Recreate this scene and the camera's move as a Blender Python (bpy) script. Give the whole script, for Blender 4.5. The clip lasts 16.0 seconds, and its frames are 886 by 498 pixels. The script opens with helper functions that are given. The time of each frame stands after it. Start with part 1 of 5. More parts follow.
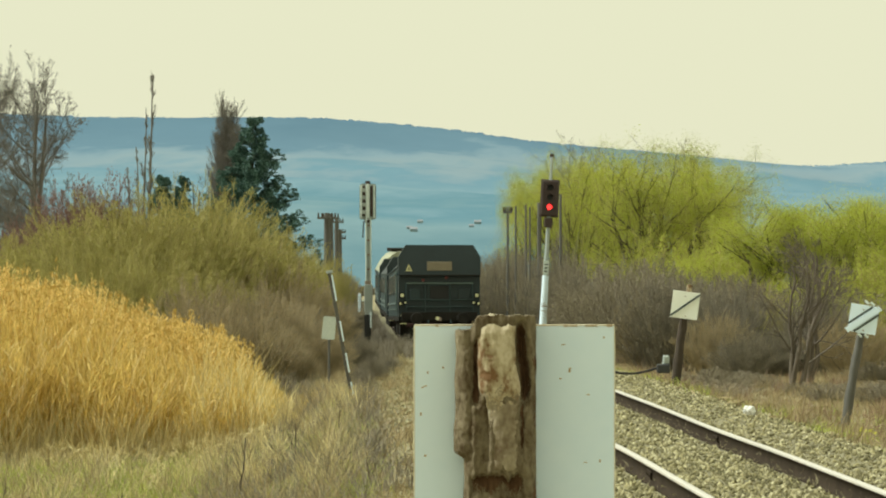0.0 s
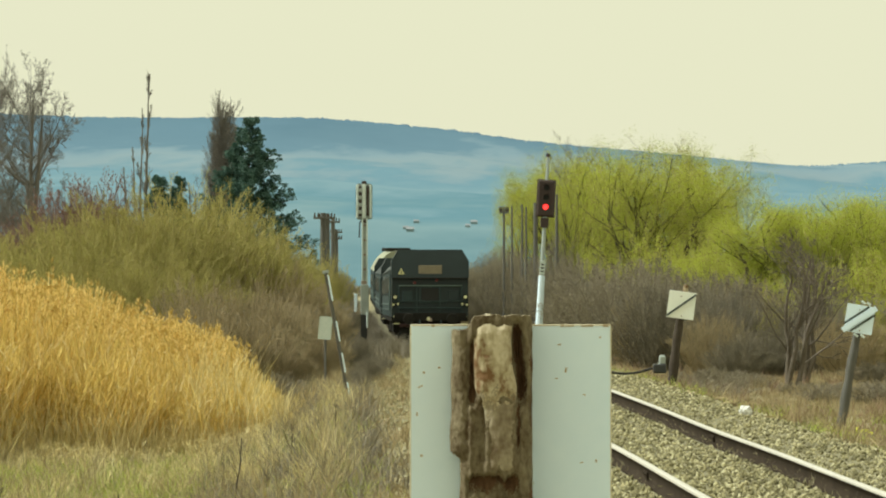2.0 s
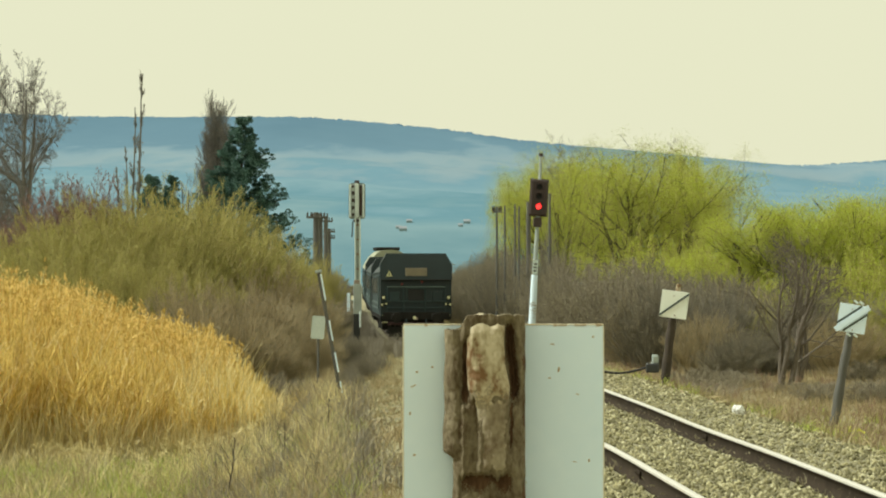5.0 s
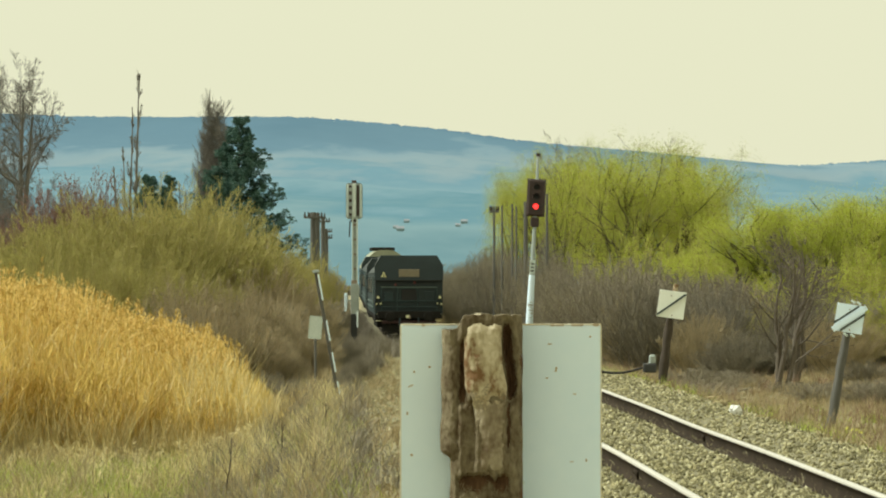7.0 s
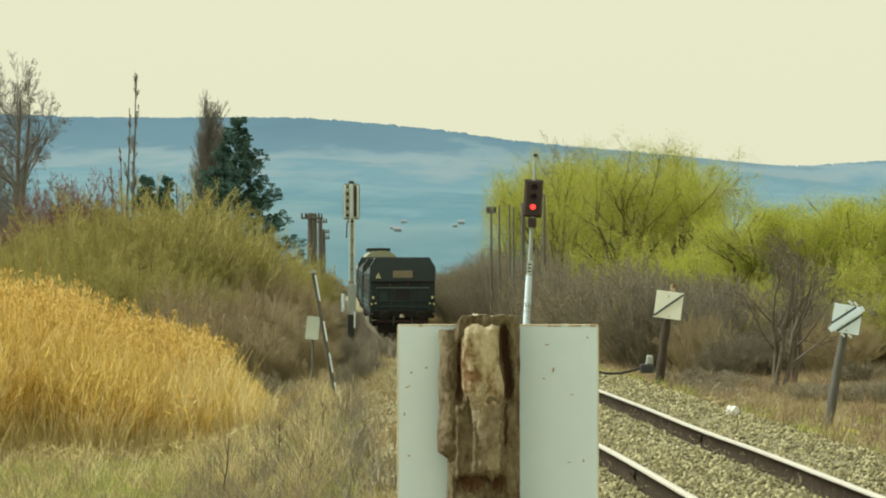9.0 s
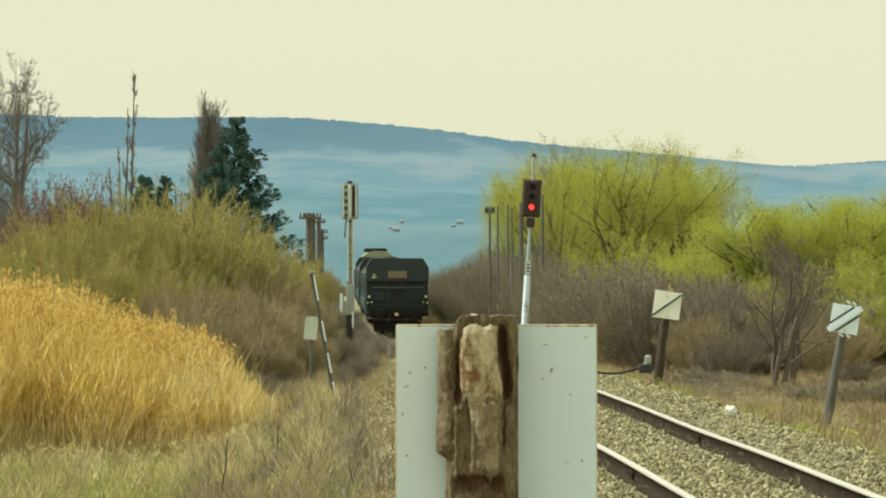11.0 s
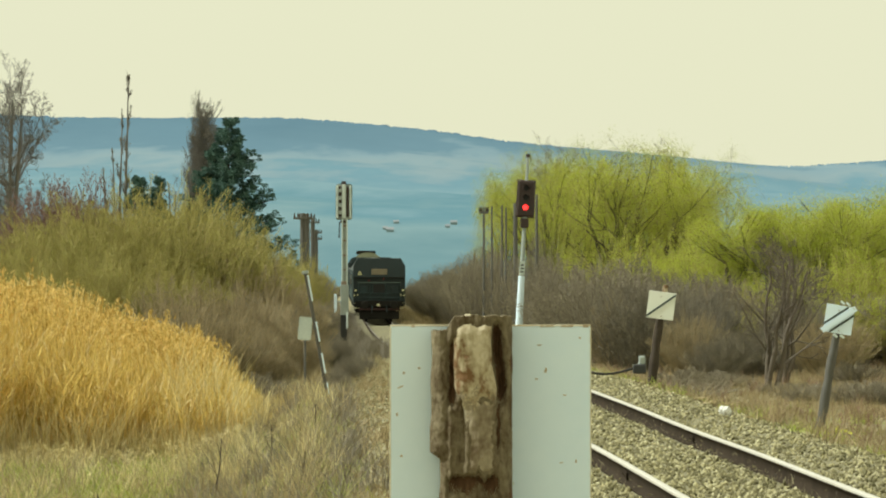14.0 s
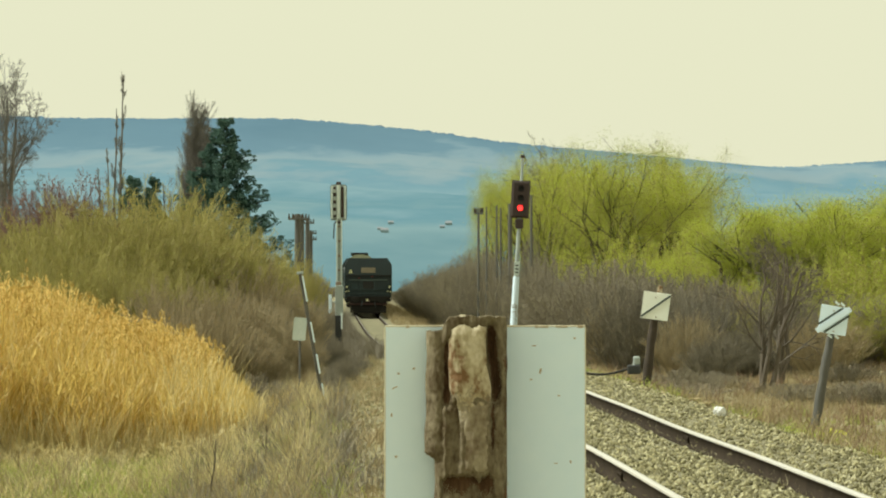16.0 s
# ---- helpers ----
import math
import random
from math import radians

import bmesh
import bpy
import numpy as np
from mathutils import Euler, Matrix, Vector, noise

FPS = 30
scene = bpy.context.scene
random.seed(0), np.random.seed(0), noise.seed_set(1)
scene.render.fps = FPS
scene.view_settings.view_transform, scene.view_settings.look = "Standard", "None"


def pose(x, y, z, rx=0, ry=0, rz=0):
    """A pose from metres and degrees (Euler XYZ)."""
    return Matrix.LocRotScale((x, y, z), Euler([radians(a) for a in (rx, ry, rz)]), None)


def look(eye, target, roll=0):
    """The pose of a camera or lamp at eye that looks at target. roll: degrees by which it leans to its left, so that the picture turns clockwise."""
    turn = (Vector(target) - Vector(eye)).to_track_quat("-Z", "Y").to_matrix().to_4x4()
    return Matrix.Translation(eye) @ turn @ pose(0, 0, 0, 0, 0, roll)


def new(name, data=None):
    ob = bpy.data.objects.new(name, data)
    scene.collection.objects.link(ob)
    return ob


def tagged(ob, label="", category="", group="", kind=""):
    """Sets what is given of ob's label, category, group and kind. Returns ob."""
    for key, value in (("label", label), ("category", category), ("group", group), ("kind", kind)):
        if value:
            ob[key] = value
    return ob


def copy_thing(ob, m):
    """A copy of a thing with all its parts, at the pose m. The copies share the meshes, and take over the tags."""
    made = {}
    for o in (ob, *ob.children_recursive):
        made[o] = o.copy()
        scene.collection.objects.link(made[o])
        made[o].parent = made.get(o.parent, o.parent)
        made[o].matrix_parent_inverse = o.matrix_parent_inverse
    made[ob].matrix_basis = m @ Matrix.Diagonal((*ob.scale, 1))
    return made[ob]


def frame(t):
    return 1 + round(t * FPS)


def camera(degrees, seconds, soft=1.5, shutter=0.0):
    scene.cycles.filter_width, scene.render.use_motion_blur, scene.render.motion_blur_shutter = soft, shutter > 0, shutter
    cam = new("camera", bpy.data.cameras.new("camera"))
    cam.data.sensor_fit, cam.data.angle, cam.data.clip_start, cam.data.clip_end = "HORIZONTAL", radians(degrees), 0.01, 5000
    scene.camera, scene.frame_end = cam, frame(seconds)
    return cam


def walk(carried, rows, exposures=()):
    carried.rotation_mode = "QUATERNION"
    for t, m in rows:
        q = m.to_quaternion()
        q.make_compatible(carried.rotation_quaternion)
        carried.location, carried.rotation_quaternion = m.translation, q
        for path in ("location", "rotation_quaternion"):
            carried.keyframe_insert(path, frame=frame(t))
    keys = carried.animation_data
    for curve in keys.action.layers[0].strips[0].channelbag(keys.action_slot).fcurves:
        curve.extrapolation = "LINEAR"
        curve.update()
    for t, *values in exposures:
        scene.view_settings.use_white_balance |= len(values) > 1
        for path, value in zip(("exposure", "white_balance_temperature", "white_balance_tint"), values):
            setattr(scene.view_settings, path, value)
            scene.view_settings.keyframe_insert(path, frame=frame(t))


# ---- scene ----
# ---- camera: a tripod with a long lens, panned slowly to the right ----
cam = camera(17.82, 16.0, soft=2.0)
PAN = [(0, 0, 0), (0.5, .034, 0), (1, .067, 0), (1.5, .070, .003), (2, .076, 0), (2.5, .124, .003), (3, .155, -.02), (3.5, .172, -.022),
       (4, .185, -.01), (6.5, .269, -.015), (7, .275, -.012), (7.5, .278, 0), (8, .292, 0), (8.5, .309, -.002), (9, .332, 0), (11.5, .372, 0),
       (12, .386, -.004), (12.5, .4, -.005), (13, .418, .008), (13.5, .480, .016), (14, .484, .008), (14.5, .542, .015), (15, .56, .017),
       (15.5, .578, .022), (16, .592, .02)]
EYE = 1.87
walk(cam, [(t, pose(0, 0, EYE, 90.55 + tilt, 0, -pan)) for t, pan, tilt in PAN])

# ---- light: a hazy spring sky and a soft high sun from the left ----
SUN_EL, SUN_AZ = 48, 271      # degrees; azimuth clockwise from +Y
world = bpy.data.worlds.new("hazy_sky")
scene.world = world
world.use_nodes = True
wn, wl = world.node_tree.nodes, world.node_tree.links
sky = wn.new("ShaderNodeTexSky")
sky.sky_type, sky.sun_disc = "NISHITA", False
sky.sun_elevation, sky.sun_rotation = radians(SUN_EL), radians(SUN_AZ)
sky.dust_density, sky.air_density = 6.0, 1.2
haze = wn.new("ShaderNodeMix")
haze.data_type = "RGBA"
haze.inputs[0].default_value = 0.94
haze.inputs[7].default_value = (8.4, 8.5, 6.05, 1)
wl.new(sky.outputs[0], haze.inputs[6])
wl.new(haze.outputs[2], wn["Background"].inputs[0])
wn["Background"].inputs[1].default_value = 0.1
sun = new("sun", bpy.data.lights.new("sun", "SUN"))
sun.data.energy, sun.data.angle, sun.data.color = 4.1, radians(4), (.95, 1.0, .93)
az, el = radians(SUN_AZ), radians(SUN_EL)
sun.matrix_world = look((math.sin(az) * math.cos(el) * 50, math.cos(az) * math.cos(el) * 50, math.sin(el) * 50), (0, 0, 0))
scene.view_settings.exposure = 0.0

# ---- materials ----
def mat(name, c1, c2, scale=4.0, fine=40.0, rough=.85, metal=0.0, bump=.3, depth=.01, rand="", spread=.5, thin=0.0, c3=None, stretch=(1, 1, 1), lo=.3, hi=.7):
    """Two scales of noise between c1 and c2 (c3: rare third colour), bump from the fine one, shift by island or by object."""
    m = bpy.data.materials.new(name)
    m.use_nodes = True
    n, l = m.node_tree.nodes, m.node_tree.links
    b = n["Principled BSDF"]
    b.inputs["Roughness"].default_value, b.inputs["Metallic"].default_value = rough, metal
    tc, mp = n.new("ShaderNodeTexCoord"), n.new("ShaderNodeMapping")
    mp.inputs["Scale"].default_value = stretch
    l.new(tc.outputs["Object"], mp.inputs[0])
    n1, n2 = n.new("ShaderNodeTexNoise"), n.new("ShaderNodeTexNoise")
    for nn, s in ((n1, scale), (n2, fine)):
        nn.inputs["Scale"].default_value, nn.inputs["Detail"].default_value = s, 4
        l.new(mp.outputs[0], nn.inputs["Vector"])
    mx = n.new("ShaderNodeMath")
    mx.operation = "MULTIPLY_ADD"
    mx.inputs[1].default_value = .4
    l.new(n2.outputs[0], mx.inputs[0])
    sc = n.new("ShaderNodeMath")
    sc.operation = "MULTIPLY"
    sc.inputs[1].default_value = .6
    l.new(n1.outputs[0], sc.inputs[0])
    l.new(sc.outputs[0], mx.inputs[2])
    fac = mx.outputs[0]
    if rand:
        src = n.new("ShaderNodeNewGeometry").outputs["Random Per Island"] if rand == "island" else n.new("ShaderNodeObjectInfo").outputs["Random"]
        ra = n.new("ShaderNodeMath")
        ra.operation = "MULTIPLY_ADD"
        ra.inputs[1].default_value = spread
        l.new(src, ra.inputs[0])
        of = n.new("ShaderNodeMath")
        of.operation = "SUBTRACT"
        of.inputs[1].default_value = spread / 2
        l.new(fac, of.inputs[0])
        l.new(of.outputs[0], ra.inputs[2])
        fac = ra.outputs[0]
    rp = n.new("ShaderNodeValToRGB")
    e = rp.color_ramp.elements
    e[0].position, e[0].color, e[1].position, e[1].color = lo, (*c1, 1), hi, (*c2, 1)
    if c3:
        x = e.new(min(.98, hi + .12))
        x.color = (*c3, 1)
    l.new(fac, rp.inputs[0])
    l.new(rp.outputs[0], b.inputs["Base Color"])
    if bump:
        bp = n.new("ShaderNodeBump")
        bp.inputs["Strength"].default_value, bp.inputs["Distance"].default_value = bump, depth
        l.new(n2.outputs[0], bp.inputs["Height"])
        l.new(bp.outputs[0], b.inputs["Normal"])
    if thin:
        tr, ms = n.new("ShaderNodeBsdfTranslucent"), n.new("ShaderNodeMixShader")
        ms.inputs[0].default_value = thin
        l.new(rp.outputs[0], tr.inputs[0])
        l.new(b.outputs[0], ms.inputs[1])
        l.new(tr.outputs[0], ms.inputs[2])
        l.new(ms.outputs[0], n["Material Output"].inputs[0])
    return m


def glow(name, colour, strength):
    m = bpy.data.materials.new(name)
    m.use_nodes = True
    b = m.node_tree.nodes["Principled BSDF"]
    b.inputs["Base Color"].default_value = (*colour, 1)
    b.inputs["Emission Color"].default_value, b.inputs["Emission Strength"].default_value = (*colour, 1), strength
    return m


def plain(name, colour, rough=.5, metal=0.0):
    return mat(name, tuple(c * .85 for c in colour), tuple(min(1, c * 1.12) for c in colour), 3, 30, rough, metal, .1, .003)


M = dict(
    soil=mat("field_soil", (.18, .155, .085), (.31, .275, .15), .25, 3, .95, 0, .6, .05, c3=(.12, .15, .04)),
    gravel=mat("gravel_bed", (.125, .115, .062), (.27, .245, .14), 1.2, 22, .95, 0, .8, .03),
    stone=mat("ballast_stone", (.135, .121, .056), (.38, .342, .175), 2, 30, .95, 0, .3, .01, "island", .8, c3=(.47, .435, .265)),
    rail_side=mat("rail_rust", (.02, .014, .009), (.055, .04, .026), 3, 40, .9, 0, .3, .004),
    # darker far top: its missing sky reflection is put into the colour
    rail_far_dark=mat("rail_far_dark_top", (.13, .115, .095), (.24, .215, .18), 2, 60, .5, .3, .05, .001, stretch=(1, .1, 1)),
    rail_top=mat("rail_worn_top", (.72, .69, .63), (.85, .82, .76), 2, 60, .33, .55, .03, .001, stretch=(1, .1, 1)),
    reed=mat("dry_reed", (.53, .385, .10), (.92, .74, .27), .7, 3, .8, 0, 0, 0, "island", .7, .62, c3=(.88, .76, .42)),
    plume=mat("reed_plume", (.48, .33, .085), (.80, .60, .22), .6, 3, .9, 0, 0, 0, "island", .7, .45),
    straw=mat("pale_straw", (.50, .40, .17), (.84, .74, .40), .6, 3, .9, 0, 0, 0, "island", .6, .3),
    grass_dry=mat("dry_grass", (.22, .20, .105), (.50, .45, .265), 1.3, 4, .9, 0, 0, 0, "island", .6, .3),
    grass_green=mat("green_grass", (.24, .30, .05), (.50, .55, .12), 1.3, 4, .85, 0, 0, 0, "island", .6, .3),
    grass_brown=mat("brown_weeds", (.225, .172, .092), (.455, .365, .20), 1.3, 4, .9, 0, 0, 0, "island", .6, .3),
    bark=mat("grey_bark", (.105, .098, .086), (.20, .185, .16), 1, 12, .95, 0, .5, .02),
    bark_dark=mat("dark_bark", (.035, .028, .02), (.08, .06, .042), 1, 12, .95, 0, .5, .02),
    bark_mid=mat("brown_bark", (.085, .07, .052), (.165, .135, .10), 1, 12, .95, 0, .5, .02),
    # this brown is pulled slightly to blue, aerial haze put into the colour
    twig=mat("brown_twig", (.172, .146, .104), (.305, .265, .19), .6, 6, .9, 0, 0, 0, "island", .6),
    twig_rust=mat("rust_brown_twig", (.27, .205, .108), (.44, .355, .195), .6, 6, .9, 0, 0, 0, "island", .6),
    twig_dark=mat("dull_brown_twig", (.14, .122, .09), (.25, .222, .165), .6, 6, .9, 0, 0, 0, "island", .6),
    twig_olive=mat("olive_twig", (.27, .23, .075), (.43, .37, .13), .6, 6, .9, 0, 0, 0, "island", .6),
    twig_red=mat("reddish_twig", (.17, .10, .065), (.30, .19, .125), .6, 6, .9, 0, 0, 0, "island", .6),
    leaf_olive=mat("olive_bud", (.26, .25, .065), (.46, .43, .125), .5, 4, .8, 0, 0, 0, "island", .7, .35),
    leaf_brown=mat("brown_bud", (.22, .19, .125), (.37, .328, .215), .5, 4, .85, 0, 0, 0, "island", .7, .35),
    leaf_red=mat("reddish_bud", (.14, .08, .078), (.25, .15, .14), .5, 4, .85, 0, 0, 0, "island", .7, .3),
    leaf_willow=mat("willow_leaf", (.36, .40, .045), (.57, .62, .11), .3, 3, .75, 0, 0, 0, "island", .7, .66),
    # needle green is lightened to carry some distance haze
    needle=mat("pine_needle", (.036, .088, .072), (.085, .165, .125), .6, 5, .8, 0, 0, 0, "island", .7, .15),
    white=mat("white_enamel", (.71, .87, .98), (.77, .91, 1.0), 3, 25, .42, 0, .05, .001, c3=(.74, .88, .9)),
    ivory=mat("yellowed_enamel", (.76, .80, .71), (.85, .88, .79), 3, 25, .5, 0, .05, .001),
    chip=mat("rust_chip", (.32, .23, .13), (.60, .53, .38), 60, 160, .9, 0, .1, .001),
    edge=mat("rusty_edge", (.60, .50, .30), (.74, .74, .62), 9, 60, .8, 0, .2, .002),
    stripe=plain("faded_black_paint", (.055, .075, .07), .6),
    black=plain("black_paint", (.03, .032, .032), .5),
    wood_dark=mat("weathered_timber", (.07, .047, .025), (.23, .195, .125), 9, 60, .95, 0, .8, .006, stretch=(1.6, 1.6, .9), lo=.36, hi=.64, c3=(.42, .37, .27)),
    wood_pale=mat("bare_timber", (.17, .09, .036), (.35, .285, .172), 11, 60, .9, 0, .6, .004, stretch=(1.3, 1.3, .8), lo=.41, hi=.49, c3=(.53, .46, .315)),
    wood_tan=mat("weathered_bare_timber", (.13, .09, .05), (.27, .225, .145), 11, 60, .9, 0, .6, .004, stretch=(1.3, 1.3, .8), lo=.36, hi=.54, c3=(.38, .33, .23)),
    wood_recess_shade=mat("recess_shade_timber", (.05, .026, .013), (.13, .075, .04), 14, 60, .95, 0, .8, .006, stretch=(2, 2, .6), lo=.36, hi=.64),
    wood_grey=mat("grey_pole_timber", (.07, .069, .062), (.155, .15, .13), 1, 10, .9, 0, .4, .01, stretch=(4, 4, .5)),
    steel=mat("grey_painted_steel", (.27, .32, .30), (.43, .48, .45), 2, 20, .6, .1, .1, .003),
    steel_pale=mat("pale_painted_steel", (.52, .61, .58), (.70, .78, .74), 2, 20, .6, 0, .1, .003),
    steel_rust=mat("rust_brown_steel", (.19, .145, .11), (.31, .25, .19), 2, 20, .8, 0, .2, .003),
    signal_dark=mat("dark_signal_paint", (.028, .016, .014), (.06, .034, .028), 2, 20, .5, 0, .1, .003),
    red_lamp=glow("red_signal_lamp", (1.0, .035, .03), 2.6),
    lens_dark=plain("dark_lens_and_opening_shade", (.008, .009, .009), .6),
    train=mat("dark_green_paint", (.004, .0155, .0185), (.008, .0235, .027), 1.2, 14, .45, 0, .1, .004),
    train_mid=mat("faded_green_paint", (.010, .029, .033), (.021, .045, .048), 1.2, 14, .5, 0, .1, .004),
    train_edge=plain("green_grey_trim", (.10, .145, .13), .5),
    train_roof=mat("cream_roof_paint", (.27, .285, .19), (.38, .395, .27), 1.2, 10, .6, 0, .1, .004),
    train_under=mat("grimy_underframe", (.012, .012, .011), (.03, .028, .024), 2, 14, .8, .1, .2, .01),
    train_red=plain("red_beam_paint", (.032, .010, .009), .7),
    tan_board=plain("tan_board", (.22, .19, .13), .7),
    yellow=plain("faded_yellow_paint", (.66, .64, .34), .5),
    lamp_pale=mat("pale_lamp_glass", (.62, .62, .34), (.78, .78, .5), 4, 30, .3, 0, .02, .001),
    red_glass=plain("red_lamp_glass", (.14, .02, .02), .4),
    glass=plain("dusty_window_glass", (.05, .062, .06), .15),
    rubber=plain("black_cable", (.018, .018, .018), .7),
    white_stone=mat("white_stone", (.55, .55, .5), (.8, .8, .76), 6, 40, .9, 0, .4, .01),
    flower=mat("yellow_flower", (.55, .55, .03), (.80, .80, .08), 2, 8, .8, 0, 0, 0, "island", .6, .3),
    # both house colours have the blue haze of distance mixed in
    house=plain("hazed_house_wall", (.21, .285, .295), .9),
    house_roof=plain("hazed_house_roof", (.25, .275, .30), .9),
)

for k in ("rail_side", "train_under", "wood_recess_shade", "wood_dark"):
    M[k].node_tree.nodes["Principled BSDF"].inputs["Specular IOR Level"].default_value = .12

# ---- mesh tools ----
rng = np.random.default_rng(7)


def reseed(word):
    """Starts the random numbers anew, so that each kind of thing keeps its own shape."""
    global rng
    rng = np.random.default_rng(sum((i + 1) * ord(c) for i, c in enumerate(word)))


def mesh_of(name, V, faces):
    """A mesh from an (n,3) array and arrays of quads or triangles."""
    me = bpy.data.meshes.new(name)
    V = np.asarray(V, dtype=np.float32)
    idx = np.concatenate([f.ravel() for f in faces]).astype(np.int32)
    sizes = np.concatenate([np.full(len(f), f.shape[1]) for f in faces])
    start = np.concatenate([[0], np.cumsum(sizes)[:-1]]).astype(np.int32)
    me.vertices.add(len(V))
    me.vertices.foreach_set("co", V.ravel())
    me.loops.add(len(idx))
    me.loops.foreach_set("vertex_index", idx)
    me.polygons.add(len(sizes))
    me.polygons.foreach_set("loop_start", start)
    me.update(calc_edges=True)
    return me


class Heap:
    """Collects pieces into one mesh."""
    def __init__(self):
        self.v, self.f, self.n = [], [], 0

    def add(self, V, F):
        self.v.append(V)
        for f in (F if isinstance(F, list) else [F]):
            self.f.append(f + self.n)
        self.n += len(V)
        return self

    def mesh(self, name):
        return mesh_of(name, np.concatenate(self.v), self.f)


def tubes(pts, rad, sides=3):
    """Tapered tubes round polylines: pts (n,k,3), rad (n,k)."""
    n, k, _ = pts.shape
    d = pts[:, -1] - pts[:, 0]
    d /= np.linalg.norm(d, axis=1, keepdims=True) + 1e-9
    ref = np.where(np.abs(d[:, 2:3]) < .8, [[0, 0, 1.0]], [[1.0, 0, 0]])
    a = np.cross(d, ref)
    a /= np.linalg.norm(a, axis=1, keepdims=True) + 1e-9
    b = np.cross(d, a)
    th = np.arange(sides) * 2 * np.pi / sides
    off = np.cos(th)[None, :, None] * a[:, None] + np.sin(th)[None, :, None] * b[:, None]
    V = pts[:, :, None] + rad[:, :, None, None] * off[:, None]
    i = np.arange(n * k * sides).reshape(n, k, sides)
    j = np.roll(i, -1, axis=2)
    F = np.stack([i[:, :-1], j[:, :-1], j[:, 1:], i[:, 1:]], -1).reshape(-1, 4)
    return V.reshape(-1, 3), F


def ribbons(pts, width):
    """Flat tapered blades along polylines, turned about at random."""
    n, k, _ = pts.shape
    th = rng.uniform(0, np.pi, n)
    s = np.stack([np.cos(th), np.sin(th), np.zeros(n)], -1)
    L, R = pts - s[:, None] * width[:, :, None] / 2, pts + s[:, None] * width[:, :, None] / 2
    V = np.stack([L, R], 2).reshape(-1, 3)
    i = np.arange(n * k * 2).reshape(n, k, 2)
    return V, np.stack([i[:, :-1, 0], i[:, :-1, 1], i[:, 1:, 1], i[:, 1:, 0]], -1).reshape(-1, 4)


def leaves(c, size, aspect=2.0, droop=0.0):
    """Pointed leaves at the places c, each turned at random."""
    n = len(c)
    a = rng.normal(size=(n, 3))
    a[:, 2] -= droop
    a /= np.linalg.norm(a, axis=1, keepdims=True)
    b = np.cross(a, rng.normal(size=(n, 3)))
    b /= np.linalg.norm(b, axis=1, keepdims=True)
    s = (size * rng.uniform(.6, 1.3, n))[:, None]
    V = np.stack([c - a * s * .5, c + b * s * .5 / aspect, c + a * s * .5, c - b * s * .5 / aspect], 1).reshape(-1, 3)
    return V, np.arange(4 * n).reshape(n, 4)


def grow(par, rad, n, t0, t1, ang, ratio, up=0.0, k=5, wob=.08, taper=.25, thick=.55, fade=.5, size=None):
    """n branches on each polyline: they leave at ang degrees and bend up (or down, up < 0)."""
    m, kp, _ = par.shape
    t = rng.uniform(t0, t1, (m, n)) if n > 3 else np.linspace(t0, t1, n + 2)[1:-1][None] + rng.uniform(-.08, .08, (m, n))
    t = np.clip(t, 0, .999)
    x = t * (kp - 1)
    i = x.astype(int)
    w = (x - i)[..., None]
    r = np.arange(m)[:, None]
    p = par[r, i] * (1 - w) + par[r, i + 1] * w
    rr = rad[r, i] * (1 - w[..., 0]) + rad[r, i + 1] * w[..., 0]
    d = par[r, i + 1] - par[r, i]
    d /= np.linalg.norm(d, axis=-1, keepdims=True) + 1e-9
    q = np.cross(d, rng.normal(size=d.shape))
    q /= np.linalg.norm(q, axis=-1, keepdims=True) + 1e-9
    an = radians(ang) * rng.uniform(.7, 1.25, t.shape)[..., None]
    dr = np.cos(an) * d + np.sin(an) * q
    plen = np.linalg.norm(np.diff(par, axis=1), axis=-1).sum(1)[:, None] if size is None else size
    ln = ratio * plen * (1 - fade * (t - t0) / max(t1 - t0, 1e-3)) * rng.uniform(.7, 1.25, t.shape)
    s = np.linspace(0, 1, k)[None, None, :, None]
    L = ln[..., None, None]
    P = p[:, :, None] + dr[:, :, None] * s * L + np.array([0, 0, 1.0]) * up * L * s ** 2
    P = P + np.cumsum(rng.normal(size=P.shape), 2) * wob * L / k * (s > 0)
    R = (rr * thick)[..., None] * np.linspace(1, taper, k)
    return P.reshape(m * n, k, 3), R.reshape(m * n, k)


def sample(pts, n, t0=0.0, t1=1.0, jit=0.0):
    """n places on each polyline."""
    m, k, _ = pts.shape
    x = rng.uniform(t0, t1 - 1e-4, (m, n)) * (k - 1)
    i = x.astype(int)
    w = (x - i)[..., None]
    r = np.arange(m)[:, None]
    return (pts[r, i] * (1 - w) + pts[r, i + 1] * w).reshape(-1, 3) + rng.normal(size=(m * n, 3)) * jit


def thing(name, label, category, group="", place=(0, 0, 0)):
    ob = tagged(new(name), label, category, group)
    ob.location = place
    return ob


def part(name, data, material, parent=None, label="", at=None):
    """Links a bmesh or a mesh as one object under a thing or a part."""
    if isinstance(data, bmesh.types.BMesh):
        me = bpy.data.meshes.new(name)
        data.to_mesh(me)
        data.free()
    elif isinstance(data, Heap):
        me = data.mesh(name)
    else:
        me = data
    if not me.materials:
        for x in (material if isinstance(material, (list, tuple)) else [material]):
            me.materials.append(x)
    ob = new(name, me)
    ob.parent = parent
    if at:
        ob.location = at
    return tagged(ob, label)


